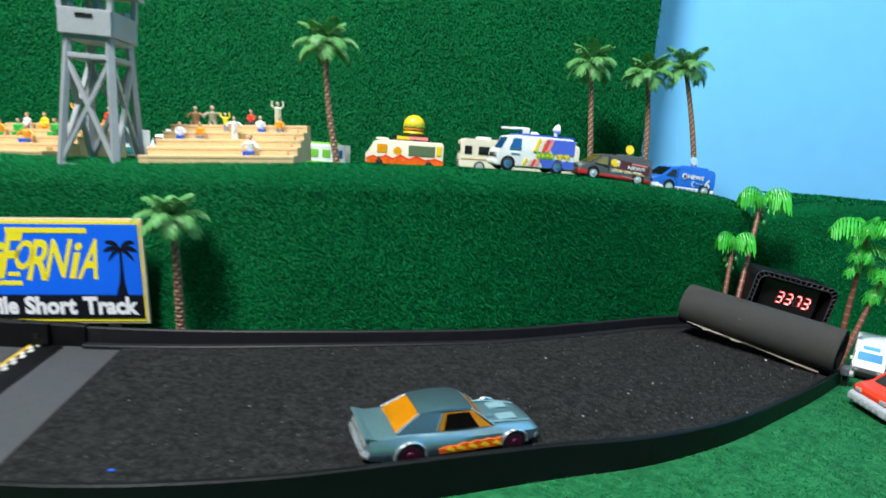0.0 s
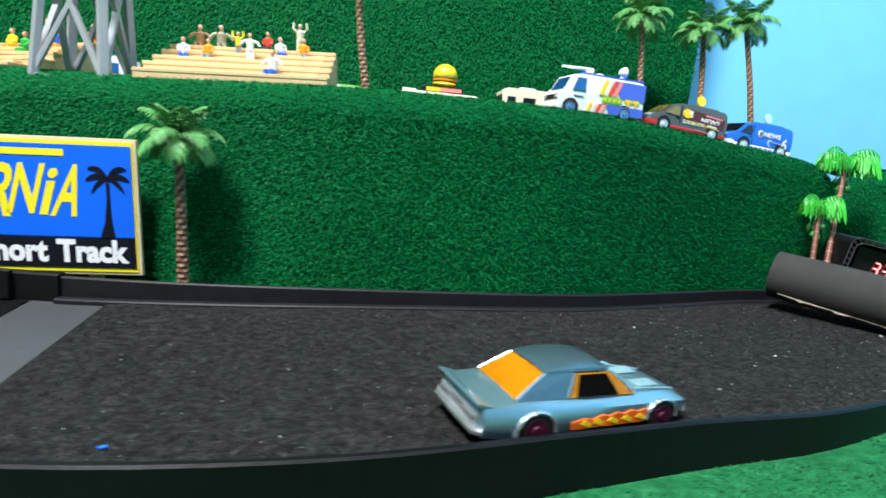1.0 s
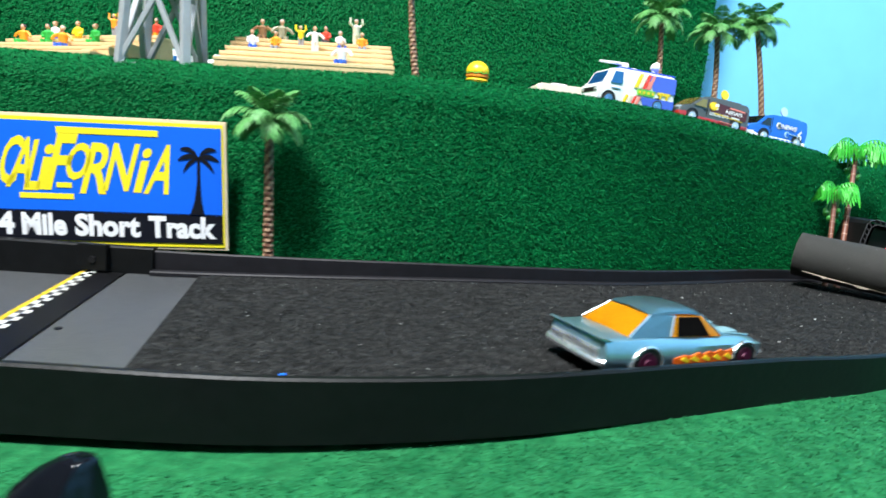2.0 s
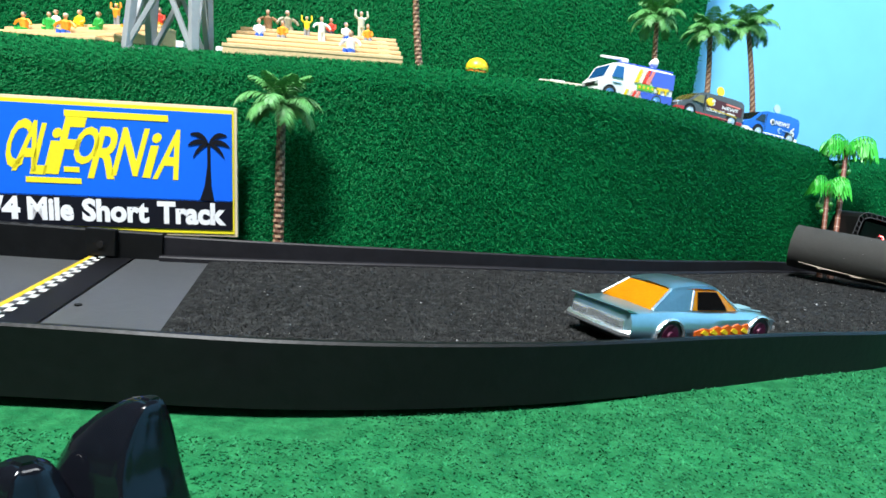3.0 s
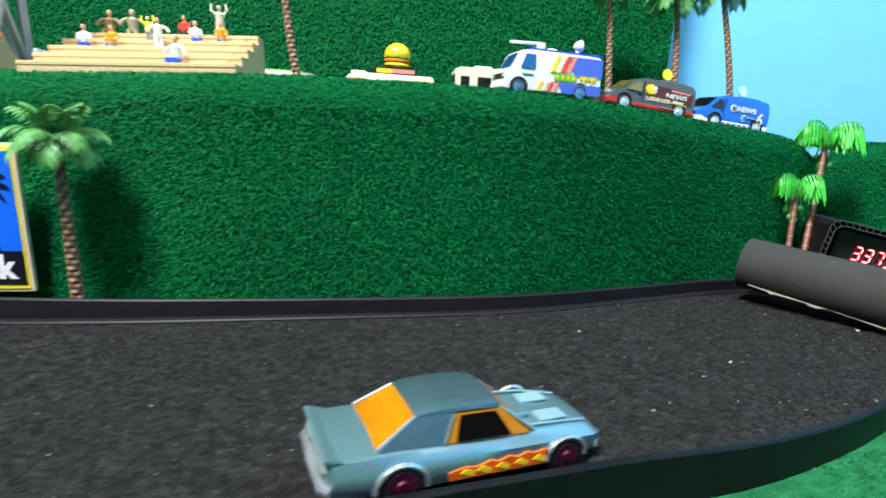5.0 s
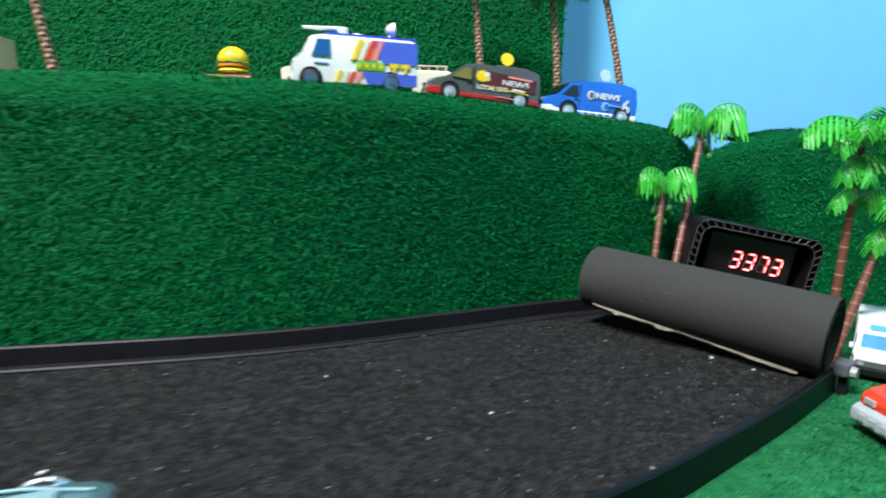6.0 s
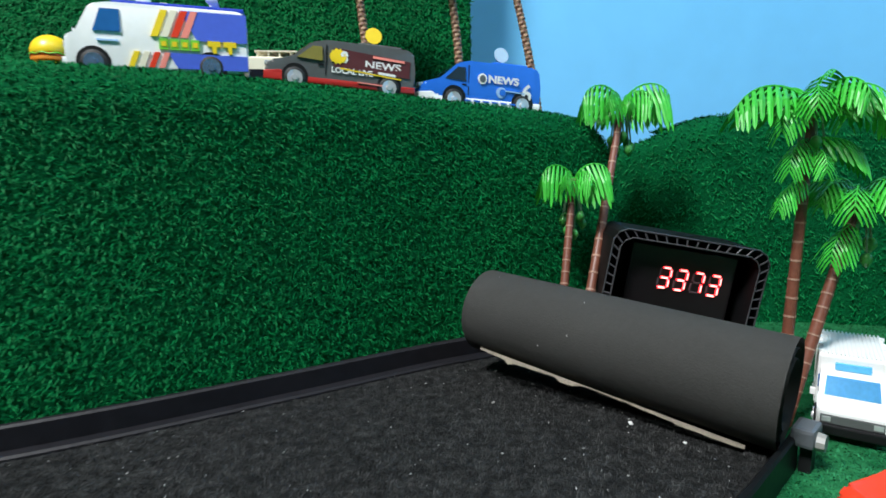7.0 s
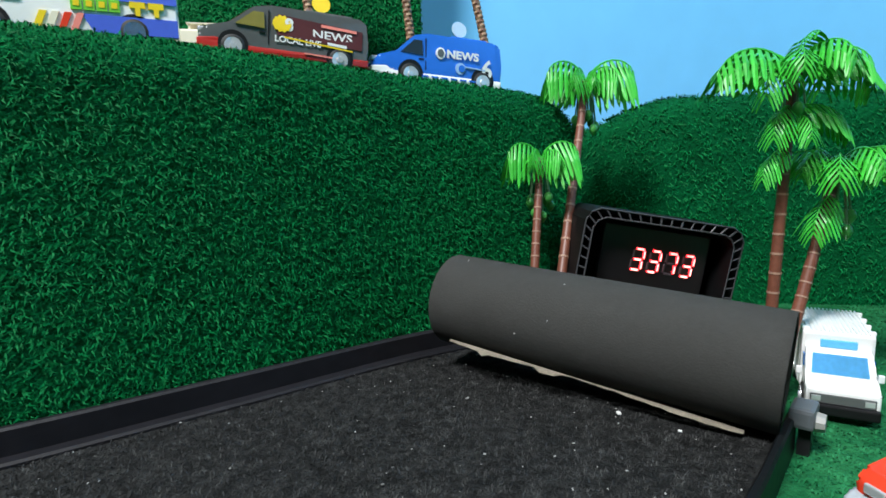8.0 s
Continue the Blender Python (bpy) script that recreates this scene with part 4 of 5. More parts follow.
def figure(m, shirt, legs, hair, sitting=True, arms="down", size=1.0):
    """A simple painted toy figure as one mesh."""
    bm = bmesh.new()

    def done(i):
        for f in bm.faces:
            if f not in seen:
                f.material_index = i
                seen.add(f)

    seen = set()
    h = 0.0034 if sitting else 0.0088
    if sitting:
        for s in (-1, 1):
            tube(bm, [(s * 0.0013, 0, 0.0016), (s * 0.0015, -0.0045, 0.0018), (s * 0.0015, -0.005, -0.003)], [0.0015, 0.0013, 0.0011], 7)
    else:
        for s in (-1, 1):
            tube(bm, [(s * 0.0014, 0, 0.0), (s * 0.0012, 0, 0.0045), (s * 0.0009, 0, h)], [0.0011, 0.0013, 0.0016], 7)
    done(1)
    tube(bm, [(0, 0, h - 0.0016), (0, 0, h + 0.001), (0, 0, h + 0.0042), (0, 0, h + 0.0056)], [0.0021, 0.0023, 0.0027, 0.0013], 9)
    for s in (-1, 1):
        if arms == "up":
            pts = [(s * 0.0024, 0, h + 0.0046), (s * 0.0044, -0.0004, h + 0.0062), (s * 0.0040, -0.0004, h + 0.0100)]
        elif arms == "wide":
            pts = [(s * 0.0024, 0, h + 0.0046), (s * 0.0048, -0.0006, h + 0.0034), (s * 0.0062, -0.001, h + 0.0014)]
        else:
            pts = [(s * 0.0025, 0, h + 0.0046), (s * 0.0032, -0.0004, h + 0.0022), (s * 0.0022, -0.0022, h + 0.0008)]
        tube(bm, pts, [0.0010, 0.0009, 0.0007], 6)
    done(0)
    tube(bm, [(0, 0, h + 0.0052), (0, 0, h + 0.0066)], 0.0008, 6)
    ball(bm, (0, -0.0002, h + 0.0077), (0.0012, 0.0014, 0.0016), 10, 7)
    done(2)
    ball(bm, (0, 0.0003, h + 0.0083), (0.00140, 0.0015, 0.0013), 10, 6)
    done(3)
    ob = part("toy_figure", bm, (SHIRTS[shirt], SHIRTS[legs], M_SKIN, SHIRTS[hair]), None, "", True)
    ob.matrix_world = m @ Matrix.Scale(size, 4)
    pose_word = "seated" if sitting else "standing"
    return tagged(ob, f"{pose_word} painted toy spectator in {shirt} with {legs} legs on the stand", "toy figure", "spectators on the stands")


def seat_at(base, width, u, d):
    k = min(int(d * STEPS), STEPS - 1)
    return base @ Matrix.Translation(((u - 0.5) * width, STEP_D * (k + 0.62), STEP_H * (k + 1)))


S1 = pose(-0.1560, 0.3190, 0.1160, 0, -3.5, 4)
stand(S1, 0.108, "pale wooden stepped grandstand with toy spectators on the turf hill")
for u, d, shirt, legs, hair, sit, arms, size, turn in ((0.145, 0.5, "white", "blue", "brown", 1, "down", 1.0, 10), (0.285, 0.5, "orange", "grey", "dark", 1, "down", 1.0, -10), (0.16, 0.9, "brown", "brown", "khaki", 1, "wide", 1.15, 0), (0.285, 0.9, "khaki", "khaki", "grey", 1, "wide", 1.2, 15),
                                                       (0.42, 0.7, "yellow", "grey", "pale", 0, "up", 0.8, 0), (0.52, 0.5, "white", "white", "brown", 0, "wide", 0.95, 20), (0.57, 0.9, "red", "dark", "dark", 1, "down", 1.0, -15), (0.67, 0.7, "white", "blue", "grey", 1, "down", 1.0, 25), (0.70, 0.15, "white", "blue", "brown", 1, "wide", 1.15, -25), (0.81, 0.7, "orange", "grey", "brown", 1, "down", 1.0, 0), (0.77, 0.95, "pale", "pale", "grey", 0, "up", 1.05, 10)):
    figure(seat_at(S1, 0.108, u, d) @ pose(0, 0, 0, 0, 0, turn), shirt, legs, hair, bool(sit), arms, size)
S2 = pose(-0.3440, 0.3480, 0.1070, 0, -3.0, -16)
stand(S2, 0.115, "pale wooden stepped grandstand beside the grey tower on the hill")
for u, d, shirt, legs, hair, sit, arms, size, turn in ((0.93, 0.9, "red", "orange", "dark", 1, "down", 1.1, 10), (0.82, 0.7, "blue", "orange", "dark", 1, "down", 1.1, 0), (0.72, 0.5, "green", "green", "brown", 1, "down", 1.1, -10), (0.62, 0.9, "orange", "grey", "yellow", 0, "up", 0.95, 0), (0.62, 0.3, "orange", "blue", "pale", 1, "wide", 1.15, 10), (0.47, 0.7, "yellow", "orange", "brown", 1, "down", 1.1, 0), (0.38, 0.5, "green", "green", "dark", 1, "down", 1.1, 20), (0.3, 0.7, "white", "blue", "brown", 1, "down", 1.1, -10), (0.2, 0.4, "orange", "green", "dark", 1, "wide", 1.1, 0)):
    figure(seat_at(S2, 0.115, u, d) @ pose(0, 0, 0, 0, 0, turn), shirt, legs, hair, bool(sit), arms, size)

# ---- palms ----
M_FROND_D = mat("dull_frond", (0.090, 0.30, 0.075), 0.5, var=0.30, scale=300, island=0.8)
M_FROND_G = mat("glossy_frond", (0.045, 0.45, 0.040), 0.38, var=0.35, scale=300, island=0.6, spec=0.4)
M_TRUNK_T = mat("trunk_tan", (0.36, 0.22, 0.13), 0.6, var=0.3, scale=400, bump=0.4)
M_NUT = mat("green_nut", (0.07, 0.36, 0.07), 0.3, var=0.25, scale=400, coat=0.3)
M_TRUNK_P = mat("plastic_trunk", (0.17, 0.058, 0.034), 0.45, var=0.25, scale=300)
M_RING = mat("trunk_ring", (0.34, 0.20, 0.14), 0.55, var=0.3, scale=400)
M_STEM = mat("pale_stem", (0.16, 0.30, 0.16), 0.4, var=0.2)


def frond(start, azimuth, rise, length, droop, leaf, pairs, rng, width=0.16, hang=0.28, blunt=False):
    """One pinnate frond: a curved rib with paired leaflets, one mesh."""
    bm = bmesh.new()
    ca, sa = math.cos(azimuth), math.sin(azimuth)
    pts = []
    p, ang = Vector(start), rise
    n = 12
    for i in range(n + 1):
        pts.append(p.copy())
        p = p + Vector((ca * math.cos(ang), sa * math.cos(ang), math.sin(ang))) * (length / n)
        ang -= droop / n * (0.6 + 0.8 * i / n)
    tube(bm, pts, [length * 0.02 * (1 - 0.8 * i / n) for i in range(n + 1)], 5)
    side = Vector((-sa, ca, 0))
    for k in range(pairs):
        f = 0.12 + 0.86 * k / (pairs - 1)
        i = min(int(f * n), n - 1)
        c = pts[i].lerp(pts[i + 1], f * n - i)
        d = (pts[i + 1] - pts[i]).normalized()
        ll = leaf * (0.45 + 1.1 * math.sin(math.pi * min(f * 0.82 + 0.14, 1.0))) * rng.uniform(0.85, 1.1)
        for s in (-1, 1):
            way = (side * s * 0.85 + d * 0.55 + Vector((0, 0, -hang + rng.uniform(-0.12, 0.08)))).normalized()
            w = d * (length * 0.86 / pairs * 0.43 if blunt else leaf * width)
            tip = c + way * ll + Vector((0, 0, -ll * 0.22))
            mid = c + way * ll * 0.55
            lift = Vector((0, 0, leaf * 0.05))
            a, b = bm.verts.new(c - w * 0.6), bm.verts.new(c + w * 0.6)
            e, g = bm.verts.new(mid - w), bm.verts.new(mid + w)
            h = bm.verts.new(mid + lift)
            t = bm.verts.new(tip)
            if blunt:
                near = mid.lerp(tip, 0.78)
                u, v = bm.verts.new(near - w * 0.75), bm.verts.new(near + w * 0.75)
                for q in ((a, b, h), (a, h, e), (b, g, h), (e, h, t), (e, t, u), (h, g, t), (g, v, t)):
                    bm.faces.new(q)
                continue
            bm.faces.new((a, b, h))
            bm.faces.new((a, h, e))
            bm.faces.new((b, g, h))
            bm.faces.new((e, h, t))
            bm.faces.new((h, g, t))
    return bm


def trunk_points(base, top, bend, n):
    base, top = Vector(base), Vector(top)
    return [base.lerp(top, i / n) + Vector(bend) * math.sin(math.pi * i / n) for i in range(n + 1)]


def slender_palm(base, top, r, crown, seed, bend=(0, 0, 0), group="slender palms"):
    rng = random.Random(seed)
    m = Matrix.Translation(base)
    top = Vector(top) - Vector(base)
    pl = thing("palm_tree", m, "model palm with a ringed brown trunk and feathery dull green fronds", "palm tree", group)
    n = 2 * int(top.length / 0.0028)
    pts = trunk_points((0, 0, -0.002), top, bend, n)
    bm = tube(bmesh.new(), pts, [r * (1.18 - 0.35 * i / n) * (1.08 if i % 2 else 0.92) for i in range(n + 1)], 12)
    for i, f in enumerate(bm.faces):
        f.material_index = 1 if ((i % 12 + i // 12) // 2) % 2 else 0
    part("trunk", bm, (M_TRUNK, M_TRUNK_T), pl, "rough brown trunk crossed by tan diamonds")
    c = pts[-1]
    count = 18
    for k in range(count):
        az = 2 * math.pi * k / count * 1.0 + rng.uniform(-0.2, 0.2)
        layer = k % 3
        part("frond", frond(c, az, (1.30, 0.75, 0.20)[layer] + rng.uniform(-0.12, 0.12), crown * (1.0, 1.15, 1.0)[layer] * rng.uniform(0.95, 1.1), (1.35, 2.15, 2.0)[layer], crown * 0.25, 26, rng, 0.085, 0.35), M_FROND_D, pl)
    part("crown_heart", ball(bmesh.new(), c, (r * 1.5, r * 1.5, r * 1.6), 8, 6), M_FROND_D, pl)
    return pl


slender_palm((-0.1630, 0.2765, GROUND + 0.011), (-0.1650, 0.2720, 0.0820), 0.0026, 0.0225, 1)
slender_palm((-0.0850, 0.3980, 0.1165), (-0.0985, 0.3960, 0.2125), 0.0025, 0.0272, 2, (-0.002, 0, 0))
slender_palm((0.1660, 0.5300, 0.1200), (0.1545, 0.5300, 0.2330), 0.0028, 0.0300, 3)
slender_palm((0.2260, 0.5350, 0.1120), (0.2155, 0.5320, 0.2265), 0.0028, 0.0290, 4, (0.003, 0, 0))
slender_palm((0.2820, 0.5250, 0.1000), (0.2525, 0.5260, 0.2350), 0.0027, 0.0300, 5, (0.003, 0, 0))


def plastic_palm(base, top, r, fronds, seed, nuts=4, bend=(0, 0, 0), leaf=0.30, drop=1.3, hang=0.75):
    """fronds: rows of azimuth, rise, length, droop."""
    rng = random.Random(seed)
    pl = thing("palm_tree", Matrix.Translation(base), "glossy green plastic palm with coconuts and a banded brown trunk", "palm tree", "plastic palms")
    top = Vector(top) - Vector(base)
    n = 34
    pts = trunk_points((0, 0, -0.001), top, bend, n)
    tr = part("trunk", tube(bmesh.new(), pts, [r * (1.1 - 0.3 * i / n) for i in range(n + 1)], 12), M_TRUNK_P, pl, "brown plastic trunk", True)
    for i in range(2, n - 3, 2):
        rr = r * (1.1 - 0.3 * i / n) * 1.07
        part("trunk_ring", tube(bmesh.new(), [pts[i].lerp(pts[i + 1], 0.0), pts[i].lerp(pts[i + 1], 0.22)], rr, 12), M_RING, tr)
    c = pts[-1]
    for az, rise, ln, dr, *low in fronds:
        part("frond", frond(c - Vector((0, 0, low[0] if low else 0)), math.radians(az), math.radians(rise), ln, math.radians(dr), ln * leaf * 0.85, 11, rng, 0.115, hang, True), M_FROND_G, pl)
    part("crown_heart", ball(bmesh.new(), c, (r * 1.5, r * 1.5, r * 1.2), 10, 6), M_TRUNK_P, pl, "dark crown socket")
    for k in range(nuts):
        a = 2 * math.pi * (k + rng.uniform(-0.2, 0.2)) / nuts + 0.6
        d = Vector((math.cos(a), math.sin(a), 0))
        ln = rng.uniform(2.6, 4.4) * r * drop
        p = [c, c + d * r * 1.6 + Vector((0, 0, -ln * 0.3)), c + d * r * 2.3 + Vector((0, 0, -ln))]
        stem = part("stem", tube(bmesh.new(), p, r * 0.18, 6), M_STEM, pl, "", True)
        bm = ball(bmesh.new(), p[-1] + Vector((0, 0, -r * 1.1)), (r * 1.0, r * 1.0, r * 1.4), 12, 8)
        for v in bm.verts:
            low = (p[-1].z - v.co.z) / r
            k = 1.0 if low < 1.2 else max(0.25, 1.0 - 0.45 * (low - 1.2))
            v.co.x, v.co.y = p[-1].x + (v.co.x - p[-1].x) * k, p[-1].y + (v.co.y - p[-1].y) * k
        part("coconut", bm, M_NUT, stem, "green coconut", True)
    return pl


LAWN = -0.004
plastic_palm((0.2475, 0.3540, LAWN), (0.2895, 0.4120, 0.1130), 0.0021, [(190, 68, 0.034, 195), (340, 68, 0.035, 195), (225, 62, 0.024, 185), (265, 62, 0.018, 180), (305, 62, 0.025, 185), (80, 54, 0.026, 165), (140, 56, 0.027, 165)], 11, 8, leaf=0.46, drop=2.2, hang=1.5)
plastic_palm((0.2400, 0.3560, LAWN), (0.2560, 0.3850, 0.0770), 0.0019, [(190, 72, 0.025, 200), (345, 72, 0.026, 200), (235, 66, 0.018, 190), (300, 66, 0.017, 190), (90, 60, 0.018, 165)], 12, 8, leaf=0.52, drop=2.6, hang=1.5)
plastic_palm((0.3040, 0.3090, LAWN), (0.3100, 0.3115, 0.1020), 0.0018, [(182, 42, 0.0325, 120), (205, 24, 0.0232, 129), (235, 55, 0.0232, 160), (280, 62, 0.0255, 167), (315, 52, 0.0267, 157), (345, 42, 0.0313, 147), (25, 50, 0.0302, 155), (95, 60, 0.0255, 165), (150, 55, 0.0278, 150), (258, 86, 0.0174, 120), (210, 5, 0.0197, 110, 0.0104), (255, 15, 0.0162, 120, 0.0139), (330, 10, 0.0220, 115, 0.0104), (195, -10, 0.0174, 80, 0.0220)], 13, 5, leaf=0.38, drop=2.0)
plastic_palm((0.3010, 0.3030, LAWN), (0.3300, 0.3125, 0.0720), 0.0019, [(192, 54, 0.0232, 159), (225, 46, 0.0255, 151), (262, 56, 0.0244, 161), (300, 54, 0.0267, 159), (335, 46, 0.0302, 151), (10, 50, 0.0302, 155), (80, 55, 0.0255, 160), (135, 56, 0.0232, 161), (205, 0, 0.0220, 100, 0.0081)], 14, 9, leaf=0.38, drop=2.6)

# ---- sign on posts ----
BW, BH = 0.150, 0.0715
bb = thing("billboard", pose(-0.2590, 0.2800, 0.0395, 0, -3.2, 2) @ Matrix.Diagonal((0.94, 1, 1, 1)), "blue and yellow roadside sign on short wooden posts", "billboard")
M_SIGNB = mat("sign_blue", (0.004, 0.125, 0.78), 0.6, var=0.04, spec=0.2)
M_SIGNK = mat("sign_black", (0.004, 0.005, 0.010), 0.65, var=0.1, spec=0.15)
M_SIGNY = mat("sign_yellow", (0.86, 0.72, 0.02), 0.45, var=0.05)
M_SIGNW = mat("sign_white", (0.8, 0.8, 0.82), 0.45, var=0.04)
M_PLY = mat("pale_ply", (0.70, 0.56, 0.36), 0.6, var=0.08, scale=200)
part("backboard", boxed((0, 0, 0), (BW, 0.0024, BH), 0.0004), M_PLY, bb, "cream wooden board")
part("border", boxed((0, -0.0013, 0), (BW - 0.0035, 0.0006, BH - 0.0035)), M_SIGNY, bb, "thin yellow border")
part("panel", boxed((0, -0.0017, 0.008), (BW - 0.0055, 0.0006, BH - 0.0235)), M_SIGNB, bb, "bright blue field")
part("panel", boxed((0, -0.0017, -0.0235), (BW - 0.0055, 0.0006, 0.0165)), M_SIGNK, bb, "black band")
FACE = Matrix(((1, 0, 0, 0), (0, 0, -1, 0), (0, 1, 0, 0), (0, 0, 0, 1)))


def slanted(x, z, shear):
    return Matrix.Translation((x, -0.0021, z)) @ FACE @ Matrix(((1, shear, 0, 0), (0, 1, 0, 0), (0, 0, 1, 0), (0, 0, 0, 1)))


# hand-drawn style capitals, letter by letter with their own height and width
for ch, x0, w, z, h in (("C", -0.0528, 0.0085, -0.001, 0.0330), ("A", -0.0478, 0.0105, -0.0026, 0.0345), ("L", -0.0386, 0.0068, -0.0040, 0.0350), ("i", -0.0320, 0.0042, -0.0035, 0.0335), ("F", -0.0273, 0.0092, -0.0036, 0.0400), ("O", -0.0172, 0.0105, 0.0024, 0.0250), ("R", -0.0084, 0.0120, -0.0050, 0.0360), ("N", 0.0041, 0.0118, -0.0030, 0.0335), ("i", 0.0206, 0.0042, -0.0035, 0.0335), ("A", 0.0264, 0.0118, -0.0040, 0.0350)):
    words("letter", ch, h * 1.06, slanted(x0 + 0.0018, z, 0.30), M_SIGNY, bb, "brush-drawn yellow capital", 0.0008, w * 1.2)
part("underline", boxed((-0.0245, -0.00208, -0.0076), (0.0290, 0.0003, 0.0030), 0.00005), M_SIGNY, bb)
part("underline", boxed((-0.0149, -0.00208, -0.0015), (0.0082, 0.0003, 0.0028), 0.00005), M_SIGNY, bb)
part("overline", boxed((0.0100, -0.00208, 0.0278), (0.0548, 0.0003, 0.0034), 0.00005), M_SIGNY, bb)
for text, x0, w in (("1/4", -0.0630, 0.0200), ("Mile", -0.0393, 0.0243), ("Short", -0.0106, 0.0361), ("Track", 0.0301, 0.0386)):
    words("lettering", text, 0.0160, Matrix.Translation((x0, -0.0021, -0.0284)) @ FACE, M_SIGNW, bb, "bold white stencil lettering", 0.0007, w)
# palm outline
px = 0.0590
pic = part("palm_picture", prism(bmesh.new(), [(px - 0.0050, -0.0155), (px - 0.0022, -0.0075), (px - 0.0006, 0.003), (px - 0.0004, 0.0155), (px + 0.0012, 0.0155), (px + 0.0012, 0.003), (px + 0.0016, -0.0075), (px + 0.0030, -0.0155)], -0.0024, -0.0018), M_SIGNK, bb, "black palm silhouette")
for az, dr in ((20, 60), (60, 80), (160, 60), (120, 80), (-20, 50), (200, 50)):
    pts, p, a = [], Vector((px + 0.0004, 0, 0.0155)), math.radians(az)
    for i in range(8):
        pts.append(p.copy())
        p = p + Vector((math.cos(a), 0, math.sin(a))) * 0.0017
        a -= math.radians(dr) / 7 * (1 if math.cos(math.radians(az)) > 0 else -1)
    up, dn = [], []
    for i, q in enumerate(pts):
        w = 0.0014 * math.sin(math.pi * (i + 0.4) / 8.2)
        up.append((q.x, q.z + w))
        dn.append((q.x, q.z - w))
    part("palm_leaf", prism(bmesh.new(), up + dn[::-1], -0.0024, -0.0018), M_SIGNK, pic)
for u in (0.048, -0.050):
    part("post", boxed((u, 0.002, -0.0415), (0.0075, 0.002, 0.026), 0.0003), M_PLY, bb, "pale wooden post")

# ---- foam roll across the end of the track ----
A, B, R = Vector((0.2110, 0.3550, 0.0284)), Vector((0.2820, 0.2768, 0.0214)), 0.0172
roll = thing("foam_roll", Matrix(), "rolled dark grey foam sheet lying across the rails", "foam roll")
d = (B - A).normalized()
sd = d.cross(Vector((0, 0, 1))).normalized()
up = sd.cross(d)
bm = bmesh.new()
prof_n, turns, rows_n = 260, 3.0, 24
rings = []
for q in range(rows_n + 1):
    e = A.lerp(B, q / rows_n)
    ring = []
    for i in range(prof_n + 1):
        f = i / prof_n
        a = -1.9 + 2 * math.pi * turns * f
        rad = R - 0.0088 * f
        ring.append(bm.verts.new(e + (sd * math.cos(a) + up * math.sin(a)) * rad))
    rings.append(ring)
for a, b in zip(rings, rings[1:]):
    for k in range(prof_n):
        bm.faces.new((a[k], a[k + 1], b[k + 1], b[k]))
bmesh.ops.solidify(bm, geom=bm.faces[:], thickness=0.0027)
part("foam_sheet", bm, M_FOAM, roll, "dark grey foam sheet rolled in a spiral", True)
rng = random.Random(4)
bm = bmesh.new()
lip = []
for i in range(41):
    f = i / 40
    c = A.lerp(B, 0.07 + 0.85 * f)
    out = sd * (R * (0.86 - 0.24 * f))
    wob = 0.0006 * math.sin(f * 9) + rng.uniform(-0.0002, 0.0002) + (0.0012 if abs(f - 0.40) < 0.03 or abs(f - 0.15) < 0.02 else 0)
    base = c + out
    z = A.lerp(B, f).z - R * (0.62 + 0.20 * f)
    lip.append(((base.x - sd.x * 0.0010, base.y - sd.y * 0.0010, z - 0.0006), (base.x + sd.x * (0.0002 + wob * 0.6), base.y + sd.y * (0.0002 + wob * 0.6), z - 0.0010 - wob * 0.6), (base.x - sd.x * (0.0010), base.y - sd.y * 0.0010, z - 0.0013 - wob * 0.3)))
g = grid(lip)
bmesh.ops.solidify(g, geom=g.faces[:], thickness=0.0003)
part("torn_edge", g, mat("tan_glue", (0.42, 0.37, 0.29), 0.7, var=0.3, scale=500), roll, "torn tan backing edge")
specks = bmesh.new()
for i in range(4):
    f, a = rng.uniform(0.05, 0.95), rng.uniform(0.9, 2.6)
    p = A.lerp(B, f) + sd * math.sin(a - 0.6) * R * 1.0 + up * math.cos(a - 0.6) * R
    ball(specks, p, (0.00017, 0.00017, 0.00017), 5, 4)
part("lint", specks, M_WHITE, roll, "specks of pale lint")

# wing clamp at the rail's end
cl = thing("clamp", pose(0.2880, 0.2775, 0.0085, 0, 0, 38) @ Matrix.Scale(0.92, 4), "grey plastic wing clamp on the rail end", "clamp")
part("body", boxed((0, 0, 0), (0.0105, 0.0065, 0.0060), 0.0012), mat("clamp_grey", (0.10, 0.11, 0.12), 0.35), cl)
part("knob", tube(bmesh.new(), [(-0.001, -0.0055, -0.0012), (-0.001, -0.0030, -0.0012)], [0.0026, 0.003], 10), mat("clamp_pale", (0.28, 0.28, 0.26), 0.45), cl)
part("wing", prism(bmesh.new(), [(-0.001, -0.002), (0.004, -0.004), (0.002, -0.0165), (-0.003, -0.0165)], -0.0022, 0.0010), M_BLACK, cl)

# ---- timer in its corrugated box ----
tm = thing("timer_display", pose(0.2895, 0.3520, 0.0236, 0, 10, -12), "black corrugated box holding a red four-digit timer", "timer")
w, h, dep, t = 0.0310, 0.0310, 0.034, 0.0032
M_CORR = mat("corrugated_black", (0.012, 0.012, 0.013), 0.45, var=0.25, scale=200)
M_CORR_E = mat("corrugated_edge", (0.055, 0.055, 0.06), 0.5, var=0.3, scale=500)


def rounded_frame(ww, hh, cut):
    return [(-ww, -hh), (-ww, hh - cut), (-ww + cut * 0.35, hh - cut * 0.35), (-ww + cut, hh), (ww - cut, hh), (ww - cut * 0.35, hh - cut * 0.35), (ww, hh - cut), (ww, -hh)]


